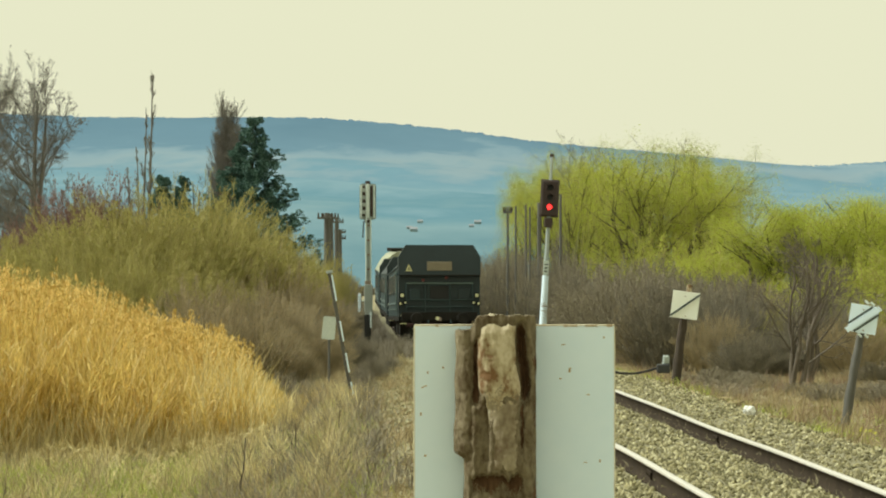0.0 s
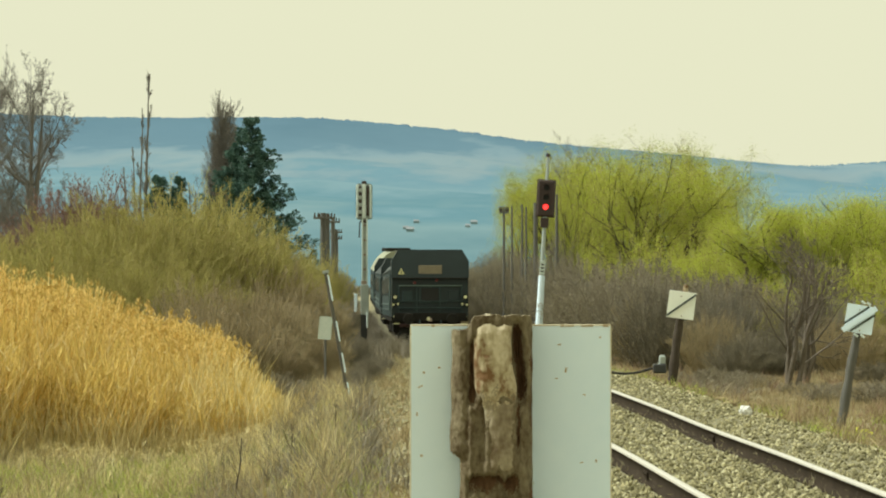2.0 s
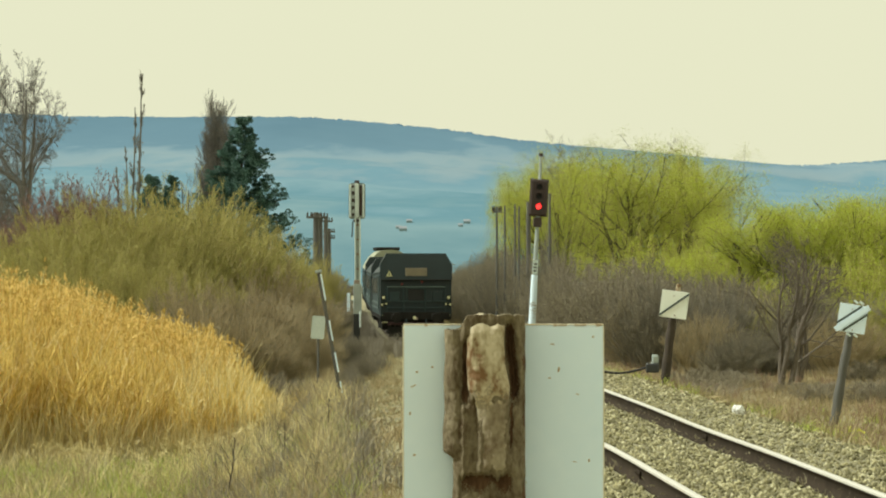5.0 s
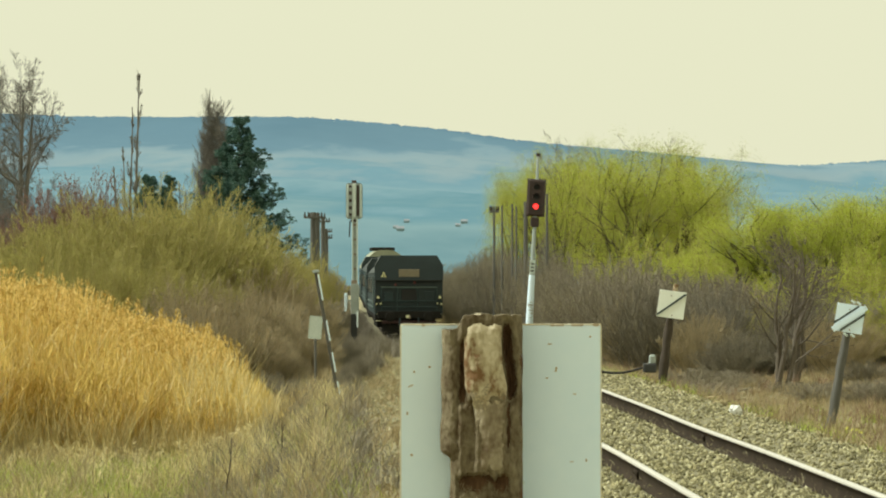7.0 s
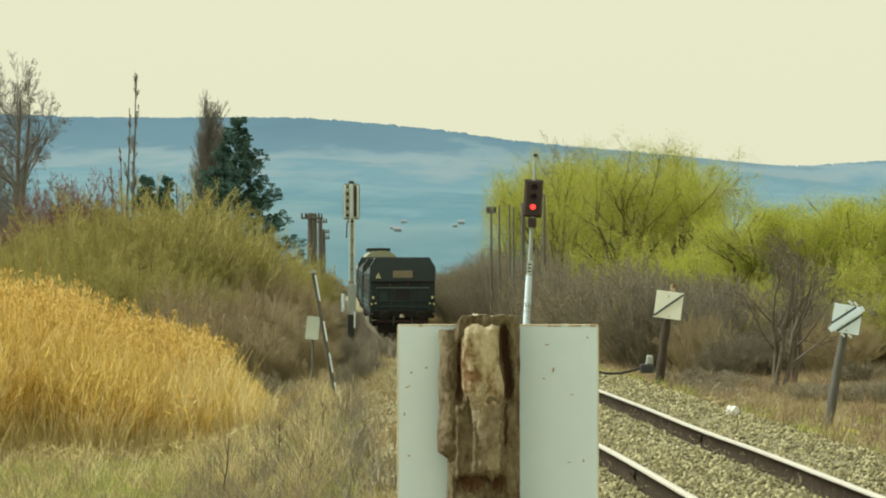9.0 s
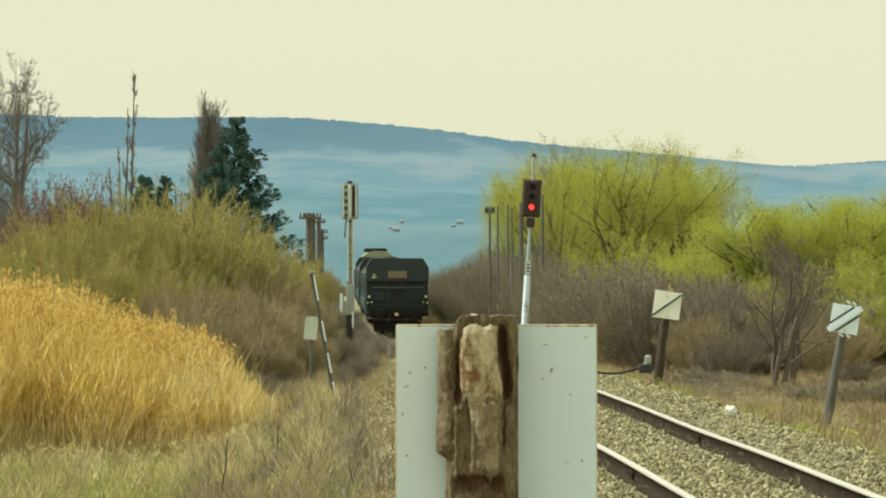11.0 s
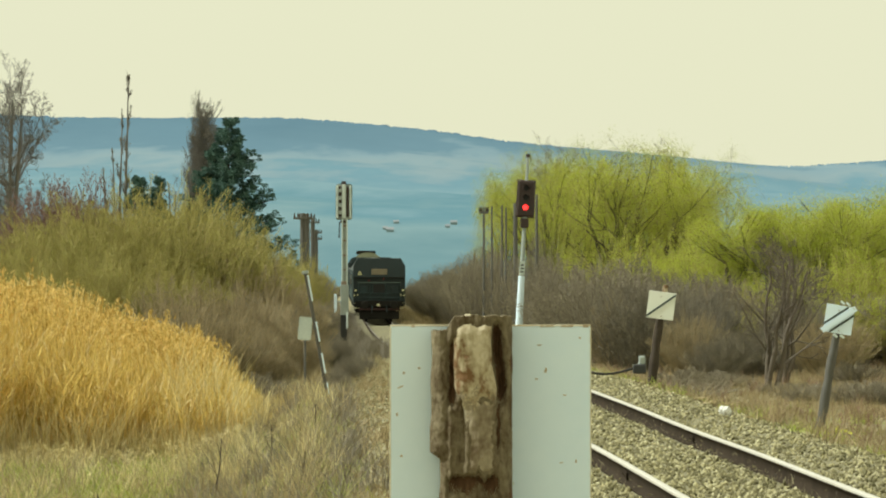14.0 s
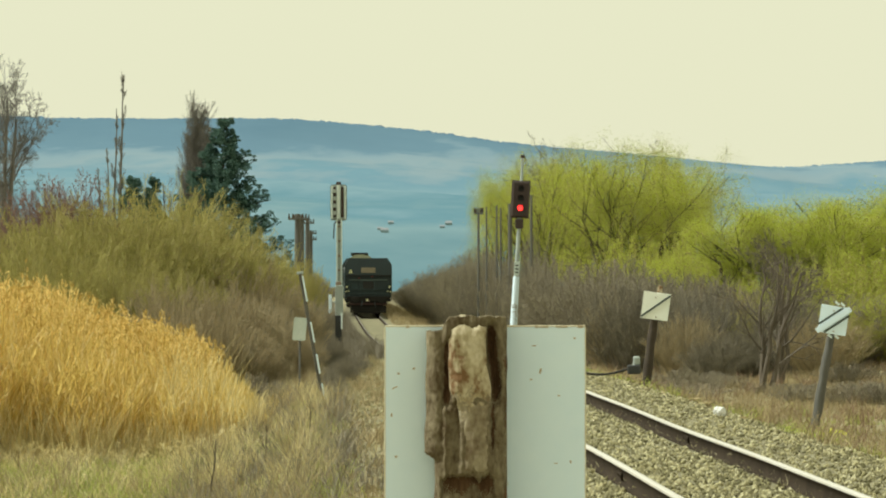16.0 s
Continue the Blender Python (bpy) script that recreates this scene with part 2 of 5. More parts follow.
def box(bm, c, s, bevel=0.0, turn=None):
    """Adds a box of size s round c, with bevelled edges."""
    r = bmesh.ops.create_cube(bm, size=1)
    vs = r["verts"]
    bmesh.ops.scale(bm, vec=s, verts=vs)
    if bevel:
        es = list({e for v in vs for e in v.link_edges})
        vs = bmesh.ops.bevel(bm, geom=es, offset=bevel, segments=2, affect="EDGES", profile=.5)["verts"]
    if turn:
        bmesh.ops.rotate(bm, cent=(0, 0, 0), matrix=turn.to_3x3(), verts=vs)
    bmesh.ops.translate(bm, vec=c, verts=vs)
    return bm


def boxed(c, s, bevel=0.0, turn=None):
    return box(bmesh.new(), c, s, bevel, turn)


def rod(bm, a, b, r, r2=None, seg=10):
    """Adds a round bar from a to b."""
    a, b = Vector(a), Vector(b)
    m = Matrix.Translation((a + b) / 2) @ (b - a).to_track_quat("Z", "Y").to_matrix().to_4x4()
    bmesh.ops.create_cone(bm, cap_ends=True, segments=seg, radius1=r, radius2=r if r2 is None else r2, depth=(b - a).length, matrix=m)
    return bm


def rodded(a, b, r, r2=None, seg=10):
    return rod(bmesh.new(), a, b, r, r2, seg)


def curve_through(knots):
    """A smooth function through (x, y) knots."""
    kx, ky = np.array(knots, float).T
    slope = np.gradient(ky, kx)

    def f(x):
        x = np.clip(np.asarray(x, float), kx[0], kx[-1])
        i = np.clip(np.searchsorted(kx, x, "right") - 1, 0, len(kx) - 2)
        h = kx[i + 1] - kx[i]
        u = (x - kx[i]) / h
        return ((2 * u**3 - 3 * u**2 + 1) * ky[i] + (u**3 - 2 * u**2 + u) * h * slope[i]
                + (-2 * u**3 + 3 * u**2) * ky[i + 1] + (u**3 - u**2) * h * slope[i + 1])
    return f


# ---- the lie of the land ----
track_x = curve_through([(-300, 14), (-60, 6.6), (0, 3.92), (22.9, 2.86), (28.5, 2.615), (32.2, 2.415), (37.8, 2.2), (43.8, 1.94), (52, 1.68), (76, .95), (107.5, -.13), (150, -1.68),
                         (189, -3.05), (240, -4.5), (320, -5.8), (500, -5), (1500, 60)])
track_z = curve_through([(-300, .11), (0, .11), (34, .11), (44, .1), (58, .02), (70, -.12), (85, -.42), (107, -.79), (117, -.96), (130, -1.07), (152, -1.07),
                         (175, -.84), (195, -.67), (240, -.5), (400, -.4), (1500, -.4)])


def smooth(a, b, x):
    u = np.clip((x - a) / (b - a), 0, 1)
    return u * u * (3 - 2 * u)


def waves(x, y, s):
    return (np.sin(x * s + 1.3 * np.sin(y * s * .7)) + np.sin(y * s * 1.31 + 2 * np.sin(x * s * .53)) + np.sin((x + y) * s * 2.3)) / 3


def land(x, y):
    """Height of the ground: a ballast bed on a low bank, fields beside it."""
    x, y = np.asarray(x, float), np.asarray(y, float)
    d = x - track_x(y)
    tz = track_z(y)
    left = (-.24 * smooth(-1.7, -3.2, d) - .62 * smooth(-3.0, -6.0, d)) * (.15 + .85 * smooth(10, 26, y))
    right = .12 * smooth(1.2, 1.8, d) - .84 * smooth(1.95, 4.7, d) + .35 * smooth(7, 20, d)
    base = np.where(d < 0, left, right)
    base = base + np.where(d < 0, tz * (1 - .75 * smooth(-2.5, -6, d)), tz * (1 - .5 * smooth(3, 8, d)))
    rough = .03 * waves(x, y, 2.7) * smooth(2.0, 3.5, np.abs(d)) + .06 * waves(x, y, .45) * smooth(3, 8, np.abs(d))
    return base - .185 - 12 * smooth(440, 950, y) + rough - .05 * smooth(.5, 2.2, np.abs(d))


def ground_sheet():
    ys = np.concatenate([np.linspace(-300, 0, 16)[:-1], np.linspace(0, 130, 261)[:-1], np.geomspace(130, 1600, 90)])
    c = np.linspace(-1, 1, 261)
    V = []
    for y in ys:
        w = 45 + .55 * abs(y)
        xs = track_x(y) + np.sign(c) * np.abs(c) ** 2.6 * w
        V.append(np.stack([xs, np.full_like(xs, y), land(xs, y)], -1))
    n, k = len(ys), len(c)
    i = np.arange(n * k).reshape(n, k)
    F = np.stack([i[:-1, :-1], i[:-1, 1:], i[1:, 1:], i[1:, :-1]], -1).reshape(-1, 4)
    me = mesh_of("ground", np.concatenate(V), [F])
    me.materials.append(M["soil"])
    me.materials.append(M["gravel"])
    V = np.concatenate(V)
    mid = V[F].mean(1)
    d = mid[:, 0] - track_x(mid[:, 1])
    g = ((d > -2.5 + 1.2 * smooth(72, 88, mid[:, 1]) + (.5 - .35 * smooth(72, 88, mid[:, 1])) * waves(mid[:, 0], mid[:, 1], 1.7)) & (d < 2.25 - .9 * smooth(70, 90, mid[:, 1]) + .25 * waves(mid[:, 0], mid[:, 1], 1.9))).astype(np.int32)
    me.polygons.foreach_set("material_index", g)
    me.polygons.foreach_set("use_smooth", np.ones(len(F), bool))
    return tagged(new("ground", me), "dry spring field with a gravel track bed", "ground", kind="structure")


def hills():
    """A long wooded ridge far off, haze painted into its colours, with paler fields on its lower slopes."""
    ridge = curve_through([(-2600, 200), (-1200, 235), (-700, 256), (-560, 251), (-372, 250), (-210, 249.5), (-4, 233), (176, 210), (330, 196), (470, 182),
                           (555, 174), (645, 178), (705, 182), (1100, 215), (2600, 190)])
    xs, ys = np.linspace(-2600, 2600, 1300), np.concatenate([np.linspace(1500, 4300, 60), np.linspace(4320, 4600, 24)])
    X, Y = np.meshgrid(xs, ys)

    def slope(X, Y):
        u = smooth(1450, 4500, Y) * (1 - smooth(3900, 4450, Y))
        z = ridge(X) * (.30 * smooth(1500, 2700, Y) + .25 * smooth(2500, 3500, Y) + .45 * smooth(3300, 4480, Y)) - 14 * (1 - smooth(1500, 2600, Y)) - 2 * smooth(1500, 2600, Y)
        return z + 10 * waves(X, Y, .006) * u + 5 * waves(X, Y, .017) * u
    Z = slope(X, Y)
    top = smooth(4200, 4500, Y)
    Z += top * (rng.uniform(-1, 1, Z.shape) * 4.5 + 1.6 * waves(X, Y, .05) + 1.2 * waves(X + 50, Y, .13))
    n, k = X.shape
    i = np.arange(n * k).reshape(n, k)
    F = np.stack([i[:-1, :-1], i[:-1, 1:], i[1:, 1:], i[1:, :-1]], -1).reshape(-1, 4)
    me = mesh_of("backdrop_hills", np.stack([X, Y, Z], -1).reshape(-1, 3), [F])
    m = bpy.data.materials.new("painted_haze_distance")
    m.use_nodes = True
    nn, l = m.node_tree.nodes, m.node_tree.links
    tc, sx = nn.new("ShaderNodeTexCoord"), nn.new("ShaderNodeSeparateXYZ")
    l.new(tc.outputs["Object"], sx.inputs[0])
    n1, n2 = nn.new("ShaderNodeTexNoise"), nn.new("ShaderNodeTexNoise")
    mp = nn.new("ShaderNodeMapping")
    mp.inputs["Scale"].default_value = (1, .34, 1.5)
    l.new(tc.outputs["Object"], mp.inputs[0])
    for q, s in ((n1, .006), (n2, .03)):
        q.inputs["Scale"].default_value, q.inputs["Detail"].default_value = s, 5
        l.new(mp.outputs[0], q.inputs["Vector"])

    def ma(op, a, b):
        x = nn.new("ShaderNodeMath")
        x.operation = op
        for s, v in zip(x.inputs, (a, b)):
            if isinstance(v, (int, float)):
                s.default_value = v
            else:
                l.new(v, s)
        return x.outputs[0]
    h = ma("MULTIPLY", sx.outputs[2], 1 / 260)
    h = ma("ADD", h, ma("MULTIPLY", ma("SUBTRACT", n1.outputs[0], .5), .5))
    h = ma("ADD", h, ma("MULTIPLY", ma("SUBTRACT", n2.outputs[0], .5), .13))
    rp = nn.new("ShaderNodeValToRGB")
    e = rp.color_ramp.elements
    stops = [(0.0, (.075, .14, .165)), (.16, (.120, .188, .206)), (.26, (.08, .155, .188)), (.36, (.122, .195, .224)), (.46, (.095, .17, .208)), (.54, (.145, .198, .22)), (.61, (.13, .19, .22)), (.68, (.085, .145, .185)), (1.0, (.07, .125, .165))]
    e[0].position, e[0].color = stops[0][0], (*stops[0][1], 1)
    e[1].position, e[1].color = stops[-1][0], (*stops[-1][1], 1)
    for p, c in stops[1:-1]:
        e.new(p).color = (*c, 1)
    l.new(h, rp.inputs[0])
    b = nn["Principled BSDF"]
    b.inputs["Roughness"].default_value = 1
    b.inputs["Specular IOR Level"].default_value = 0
    # the bluish slope colours carry the haze, and glow faintly to lift it
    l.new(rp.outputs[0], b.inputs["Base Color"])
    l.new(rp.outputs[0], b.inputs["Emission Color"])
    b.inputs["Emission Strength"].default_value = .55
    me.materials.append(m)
    tagged(new("backdrop_hills", me), "long wooded ridge with pale fields, blue haze painted in", "hills", kind="structure")
    return slope


ground_sheet()
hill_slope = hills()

# ---- railway ----
def rail_strip(side):
    """One rail: foot, web and worn head, swept along the track."""
    prof = [(-.06, 0), (.06, 0), (.06, .012), (.014, .03), (.013, .14), (.034, .15), (.034, .179), (.026, .186), (-.026, .186), (-.034, .179), (-.035, .163),
            (-.034, .15), (-.013, .14), (-.014, .03), (-.06, .012)]
    ys = np.concatenate([np.arange(-40, 130, 1.0), np.arange(130, 420, 4.0)])
    p = np.array(prof)
    cx, cz = track_x(ys) + side * .7535, track_z(ys)
    V = np.stack([cx[:, None] + p[None, :, 0], np.repeat(ys[:, None], len(p), 1), cz[:, None] - .186 + p[None, :, 1]], -1)
    n, k = len(ys), len(p)
    i = np.arange(n * k).reshape(n, k)
    j = np.roll(i, -1, 1)
    F = np.stack([i[:-1], j[:-1], j[1:], i[1:]], -1).reshape(-1, 4)
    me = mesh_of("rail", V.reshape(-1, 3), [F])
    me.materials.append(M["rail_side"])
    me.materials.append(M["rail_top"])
    me.materials.append(M["rail_far_dark"])
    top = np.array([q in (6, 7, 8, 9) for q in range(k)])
    # sky shine is painted by distance: pale tops near, dark beyond 84 m
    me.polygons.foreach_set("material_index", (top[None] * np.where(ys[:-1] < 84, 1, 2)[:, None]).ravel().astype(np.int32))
    ob = tagged(new("rail", me), "rusty steel rail with a worn bright top", "rail", "rails of the track")
    for y in np.arange(-8 + 3 * side, 120, 12.5):
        x, z = float(track_x(y)) + side * .7535, float(track_z(y)) - .186
        bm = bmesh.new()
        for s in (-1, 1):
            box(bm, (x + s * .020, y, z + .085), (.014, .44, .07), .003)
            for q in (-.22, -.08, .08, .22):
                rod(bm, (x + s * .024, y + q, z + .085), (x + s * .033, y + q, z + .085), .011, seg=6)
        part("fishplate", bm, M["rail_side"], ob)
    return ob


rail_strip(-1)
rail_strip(1)


def ballast():
    """Broken stone strewn over the bed."""
    reseed("ballast")
    n = 92000
    y = 21 + 79 * rng.random(n) ** 1.6
    d = rng.uniform(-2.9, 2.5, n)
    y[:9000], d[:9000] = rng.uniform(36, 76, 9000), rng.uniform(-3.3, -1.7, 9000)
    keep = np.abs(np.abs(d) - .7535) > .09
    keep &= (d > -3.3 + 1.6 * smooth(74, 88, y)) & (d < 2.45 - .9 * smooth(70, 90, y) + .2 * rng.normal(size=n))
    keep &= (d > -1.8) | (waves(track_x(y) + d, y, 1.9) > -.15)
    y, d = y[keep], d[keep]
    n = len(y)
    x = track_x(y) + d
    r = (.008 + .022 * rng.random(n) ** 1.8) * (1 + .5 * smooth(40, 90, y))
    base = np.array([(1, 0, 0), (-1, 0, 0), (0, 1, 0), (0, -1, 0), (0, 0, 1), (0, 0, -1)], float)
    q = base[None] * rng.uniform(.5, 1.5, (n, 6, 1)) * r[:, None, None] + rng.normal(size=(n, 6, 3)) * .25 * r[:, None, None]
    V = q + np.stack([x, y, land(x, y) + r * .35], -1)[:, None]
    t = np.array([(0, 2, 4), (2, 1, 4), (1, 3, 4), (3, 0, 4), (2, 0, 5), (1, 2, 5), (3, 1, 5), (0, 3, 5)])
    F = (np.arange(n)[:, None, None] * 6 + t[None]).reshape(-1, 3)
    ob = new("ballast", mesh_of("ballast", V.reshape(-1, 3), [F]))
    ob.data.materials.append(M["stone"])
    return tagged(ob, "loose grey-brown broken track ballast", "gravel", kind="stuff")


ballast()


# ---- the railcar that drives away ----
LENGTH, HALF = 25.0, 1.55


def wheel_pair(parent, y):
    w = part("wheelset", rodded((-.95, 0, 0), (.95, 0, 0), .08, seg=12), M["train_under"], parent, at=(0, y, .46))
    for s in (-1, 1):
        bm = bmesh.new()
        rod(bm, (s * .70, 0, 0), (s * .83, 0, 0), .46, seg=28)
        rod(bm, (s * .685, 0, 0), (s * .715, 0, 0), .488, seg=28)
        part("wheel", bm, M["train_under"], w)
        bm = bmesh.new()
        for q in range(5):
            a = q * 2 * math.pi / 5
            rod(bm, (s * .83, .26 * math.cos(a), .26 * math.sin(a)), (s * .845, .26 * math.cos(a), .26 * math.sin(a)), .05, seg=8)
        part("wheel_disc", bm, M["steel_rust"], w)
    return w


def loft(rings):
    bm = bmesh.new()
    R = [[bm.verts.new(p) for p in r] for r in rings]
    k = len(R[0])
    for a, b in zip(R, R[1:]):
        for i in range(k):
            bm.faces.new((a[i], a[(i + 1) % k], b[(i + 1) % k], b[i]))
    bm.faces.new(R[0][::-1])
    bm.faces.new(R[-1])
    bmesh.ops.recalc_face_normals(bm, faces=bm.faces)
    return bm


def railcar(label, crown, roof_paint):
    """One car of the train; crown: height of the roof over the rails."""
    car = thing("railcar", label, "train", "cars of the train")
    # the end: a box with a raked upper panel over a set-back lower panel
    low = [(-HALF, .25, 1.12), (HALF, .25, 1.12), (HALF, .25, 2.74), (-HALF, .25, 2.74)]
    low2 = [(x, 2.2, z) for x, _, z in low]
    end = part("end_cab", loft([low, low2]), M["train"], car)
    up = [(-HALF, 0.02, 2.72), (HALF, 0.02, 2.72), (HALF, .08, 3.42), (HALF - .26, .14, 3.86), (-HALF + .26, .14, 3.86), (-HALF, .08, 3.42)]
    part("end_hood", loft([up, [(x, 2.2, z) for x, _, z in up]]), M["train"], end)
    part("hood_brow", boxed((0, .1, 2.70), (3.06, .26, .05), .015), M["train_under"], end)
    for s in (-1, 1):
        part("corner_trim", boxed((s * (HALF + .005), .12, 3.06), (.03, .10, .70), .01), M["train_mid"], end)
    part("destination_board", boxed((0, .035, 3.05), (.94, .04, .34), .01), M["tan_board"], end, "blank tan board")
    bm = bmesh.new()
    vs = [bm.verts.new((x, y, z)) for y in (.0, .05) for x, z in ((-1.30, 2.86), (-1.04, 2.86), (-1.17, 3.12))]
    bm.faces.new(vs[:3]), bm.faces.new(vs[3:][::-1])
    for i in range(3):
        bm.faces.new((vs[i], vs[(i + 1) % 3], vs[3 + (i + 1) % 3], vs[3 + i]))
    tri = part("warning_triangle", bm, M["yellow"], end, "yellow warning triangle")
    part("warning_mark", boxed((-1.17, -.004, 2.945), (.05, .01, .11), .003), M["black"], tri)
    # lower panel
    # a solid black panel stands in for the shade inside the opening
    part("gangway_opening", boxed((.0, .235, 2.03), (.72, .06, .56), .02), M["lens_dark"], end, "black panel for the shaded opening")
    part("gangway_frame", boxed((.0, .245, 2.03), (.86, .03, .70), .02), M["train_mid"], end)
    part("equipment_cover", boxed((-.92, .22, 1.98), (.40, .08, .42), .02), M["train_mid"], end)
    part("equipment_cover", boxed((.95, .22, 1.98), (.46, .08, .46), .02), M["train"], end)
    for z in (2.40, 1.77, 1.50):
        part("handrail", rodded((-1.28, .06, z), (1.28, .06, z), .025, seg=8), M["train_edge"] if z > 2 else M["train_mid"], end)
    for x in (-1.27, -.55, .38, 1.27):
        part("rail_post", rodded((x, .06, 1.32), (x, .06, 2.41), .022, seg=8), M["train_mid"], end)
    for x, z in ((-.62, 2.52), (.26, 2.62)):
        bm = rodded((x, .12, z), (x, .26, z), .06, seg=12)
        part("tail_lamp", bm, M["red_glass"], end)
    for s in (-1, 1):
        for dx, z, r in ((0, 1.94, .068), (.07, 1.63, .048), (-.12, 1.66, .042)):
            x = s * (1.44 - .02) + (dx if s > 0 else -dx)
            x = max(-1.5, min(1.5, x))
            lamp = part("lamp_housing", rodded((x, .05, z), (x, .26, z), r + .03, seg=14), M["train_under"], end)
            part("lamp_glass", rodded((x, .02, z), (x, .06, z), r, seg=14), M["lamp_pale"], lamp, "pale lamp glass")
    part("central_lamp", rodded((-.07, -.06, 1.06), (-.07, .1, 1.06), .075, seg=12), M["lamp_pale"], end, "pale central lamp")
    # headstock, buffers, coupling, steps, plough
    part("headstock", boxed((0, .12, 1.13), (2.9, .24, .34), .02), M["train_under"], car)
    for s in (-1, 1):
        bf = part("buffer", rodded((s * .875, -.45, 1.06), (s * .875, .02, 1.06), .09, seg=14), M["train_under"], car)
        part("buffer_head", rodded((s * .875, -.52, 1.06), (s * .875, -.47, 1.06), .21, .23, seg=22), M["train_under"], bf)
        part("step", boxed((s * 1.36, .2, .86), (.26, .25, .03), .006), M["yellow"], car, "yellow step edge")
        part("step", boxed((s * 1.36, .2, 1.16), (.26, .25, .03), .006), M["yellow"], car, "yellow step edge")
        part("step_hanger", boxed((s * 1.22, .3, .95), (.03, .04, .5), .005), M["train_under"], car)
        part("brake_hose", rodded((s * .42, -.1, 1.0), (s * .46, -.16, .62), .03, seg=8), M["train_mid"], car)
    part("coupling_hook", boxed((.02, -.18, 1.02), (.09, .42, .14), .03), M["steel_rust"], car)
    part("red_beam", boxed((.0, .0, .80), (2.5, .08, .14), .02), M["train_red"], car, "dull red cross beam")
    part("plough", boxed((0, .12, .45), (2.4, .10, .5), .03), M["train_under"], car)
    # body side walls and roof
    body = part("body", boxed((0, (2.2 + LENGTH) / 2, 2.10), (2 * HALF - .06, LENGTH - 2.2, 1.96), .04), M["train_mid"], car)
    rings = []
    for y in np.linspace(1.6, LENGTH, 3):
        rings.append([(x * (HALF - .02), y, 3.06 + (crown - 3.06) * (1 - abs(x) ** 2.8)) for x in np.linspace(-1, 1, 15)])
    roof = part("roof", loft(rings), M[roof_paint], car)
    part("gutter", boxed((-HALF + .0, (2.2 + LENGTH) / 2, 3.06), (.05, LENGTH - 2.2, .05), .01), M["train_mid"], roof)
    part("gutter", boxed((HALF - .0, (2.2 + LENGTH) / 2, 3.06), (.05, LENGTH - 2.2, .05), .01), M["train_mid"], roof)
    for y in (6.0, 12.0, 18.0):
        if crown > 4:
            part("roof_vent", boxed((-.1, y, crown + .06), (1.5, 2.2, .22), .04), M["train_under"], roof, "dark roof vent")
    for s in (-1, 1):
        for q in range(9):
            y = 4.0 + q * 2.2
            w = part("window", boxed((s * (HALF - .02), y, 2.48), (.05, 1.35, .86), .02), M["train"], body)
            part("pane", boxed((s * (HALF + .008), y, 2.48), (.012, 1.22, .73), .004), M["glass"], w)
        d = part("door", boxed((s * (HALF - .015), 2.75, 2.1), (.05, .8, 1.9), .015), M["train"], body)
        part("pane", boxed((s * (HALF + .014), 2.75, 2.5), (.012, .5, .7), .004), M["glass"], d)
        part("handrail", rodded((s * (HALF + .05), 2.25, 1.4), (s * (HALF + .05), 2.25, 2.9), .03, seg=8), M["train_edge"], d)
        part("stripe", boxed((s * (HALF - .015), (2.2 + LENGTH) / 2, 1.66), (.04, LENGTH - 2.6, .07), .004), M["train_edge"], body)
        part("stripe", boxed((s * (HALF - .015), (2.2 + LENGTH) / 2, 1.42), (.04, LENGTH - 2.6, .05), .004), M["train_edge"], body)
        part("side_sill", boxed((s * (HALF - .04), LENGTH / 2, 1.05), (.06, LENGTH - 1, .18), .01), M["train_under"], body)
    part("underframe", boxed((0, LENGTH / 2, .98), (2.5, LENGTH - 1, .28), .03), M["train_under"], car)
    for y in (9, 14):
        part("equipment_box", boxed((-.4, y, .68), (1.9, 2.6, .5), .04), M["train_under"], car)
    wheels = []
    for y in (3.6, LENGTH - 3.6):
        bog = part("bogie", boxed((0, y, .62), (1.5, 2.0, .22), .03), M["train_under"], car)
        for s in (-1, 1):
            part("bogie_side", boxed((s * .98, y, .58), (.14, 3.2, .26), .03), M["train_under"], bog)
            for q in (-1.25, 1.25):
                part("axle_box", boxed((s * 1.05, y + q, .46), (.16, .34, .30), .04), M["train_under"], bog)
        wheels += [wheel_pair(car, y - 1.25), wheel_pair(car, y + 1.25)]
    return car, wheels


PITCH = 25.5      # from car to car
last, last_wheels = railcar("low dark green end car of the departing train", 3.83, "train")
first, first_wheels = railcar("dark green car with a cream arched roof and roof vents", 4.30, "train_roof")
middle = copy_thing(last, Matrix())
middle["label"] = "low dark green middle car of the departing train"
middle_wheels = [o for o in middle.children if o.name.startswith("wheelset")]
gone = curve_through([(0, 107.5), (1, 110.9), (2, 114.0), (3, 116.9), (4, 119.8), (6.5, 128.2), (8, 132.2), (9, 135.2), (10, 138.3), (11, 141.6), (11.5, 144.0),
                      (12, 148.2), (12.5, 153.4), (13, 158.8), (13.5, 164.4), (14, 169.8), (14.5, 175.0), (15, 179.8), (15.5, 184.3), (16, 188.4)])


def car_pose(t, ahead):
    y = float(gone(t)) + ahead
    a = Vector((float(track_x(y)), y, float(track_z(y))))
    b = Vector((float(track_x(y + 18)), y + 18, float(track_z(y + 18))))
    d = (b - a).normalized()
    return pose(*a, math.degrees(math.asin(d.z)), 0, math.degrees(math.atan2(-d.x, d.y)))


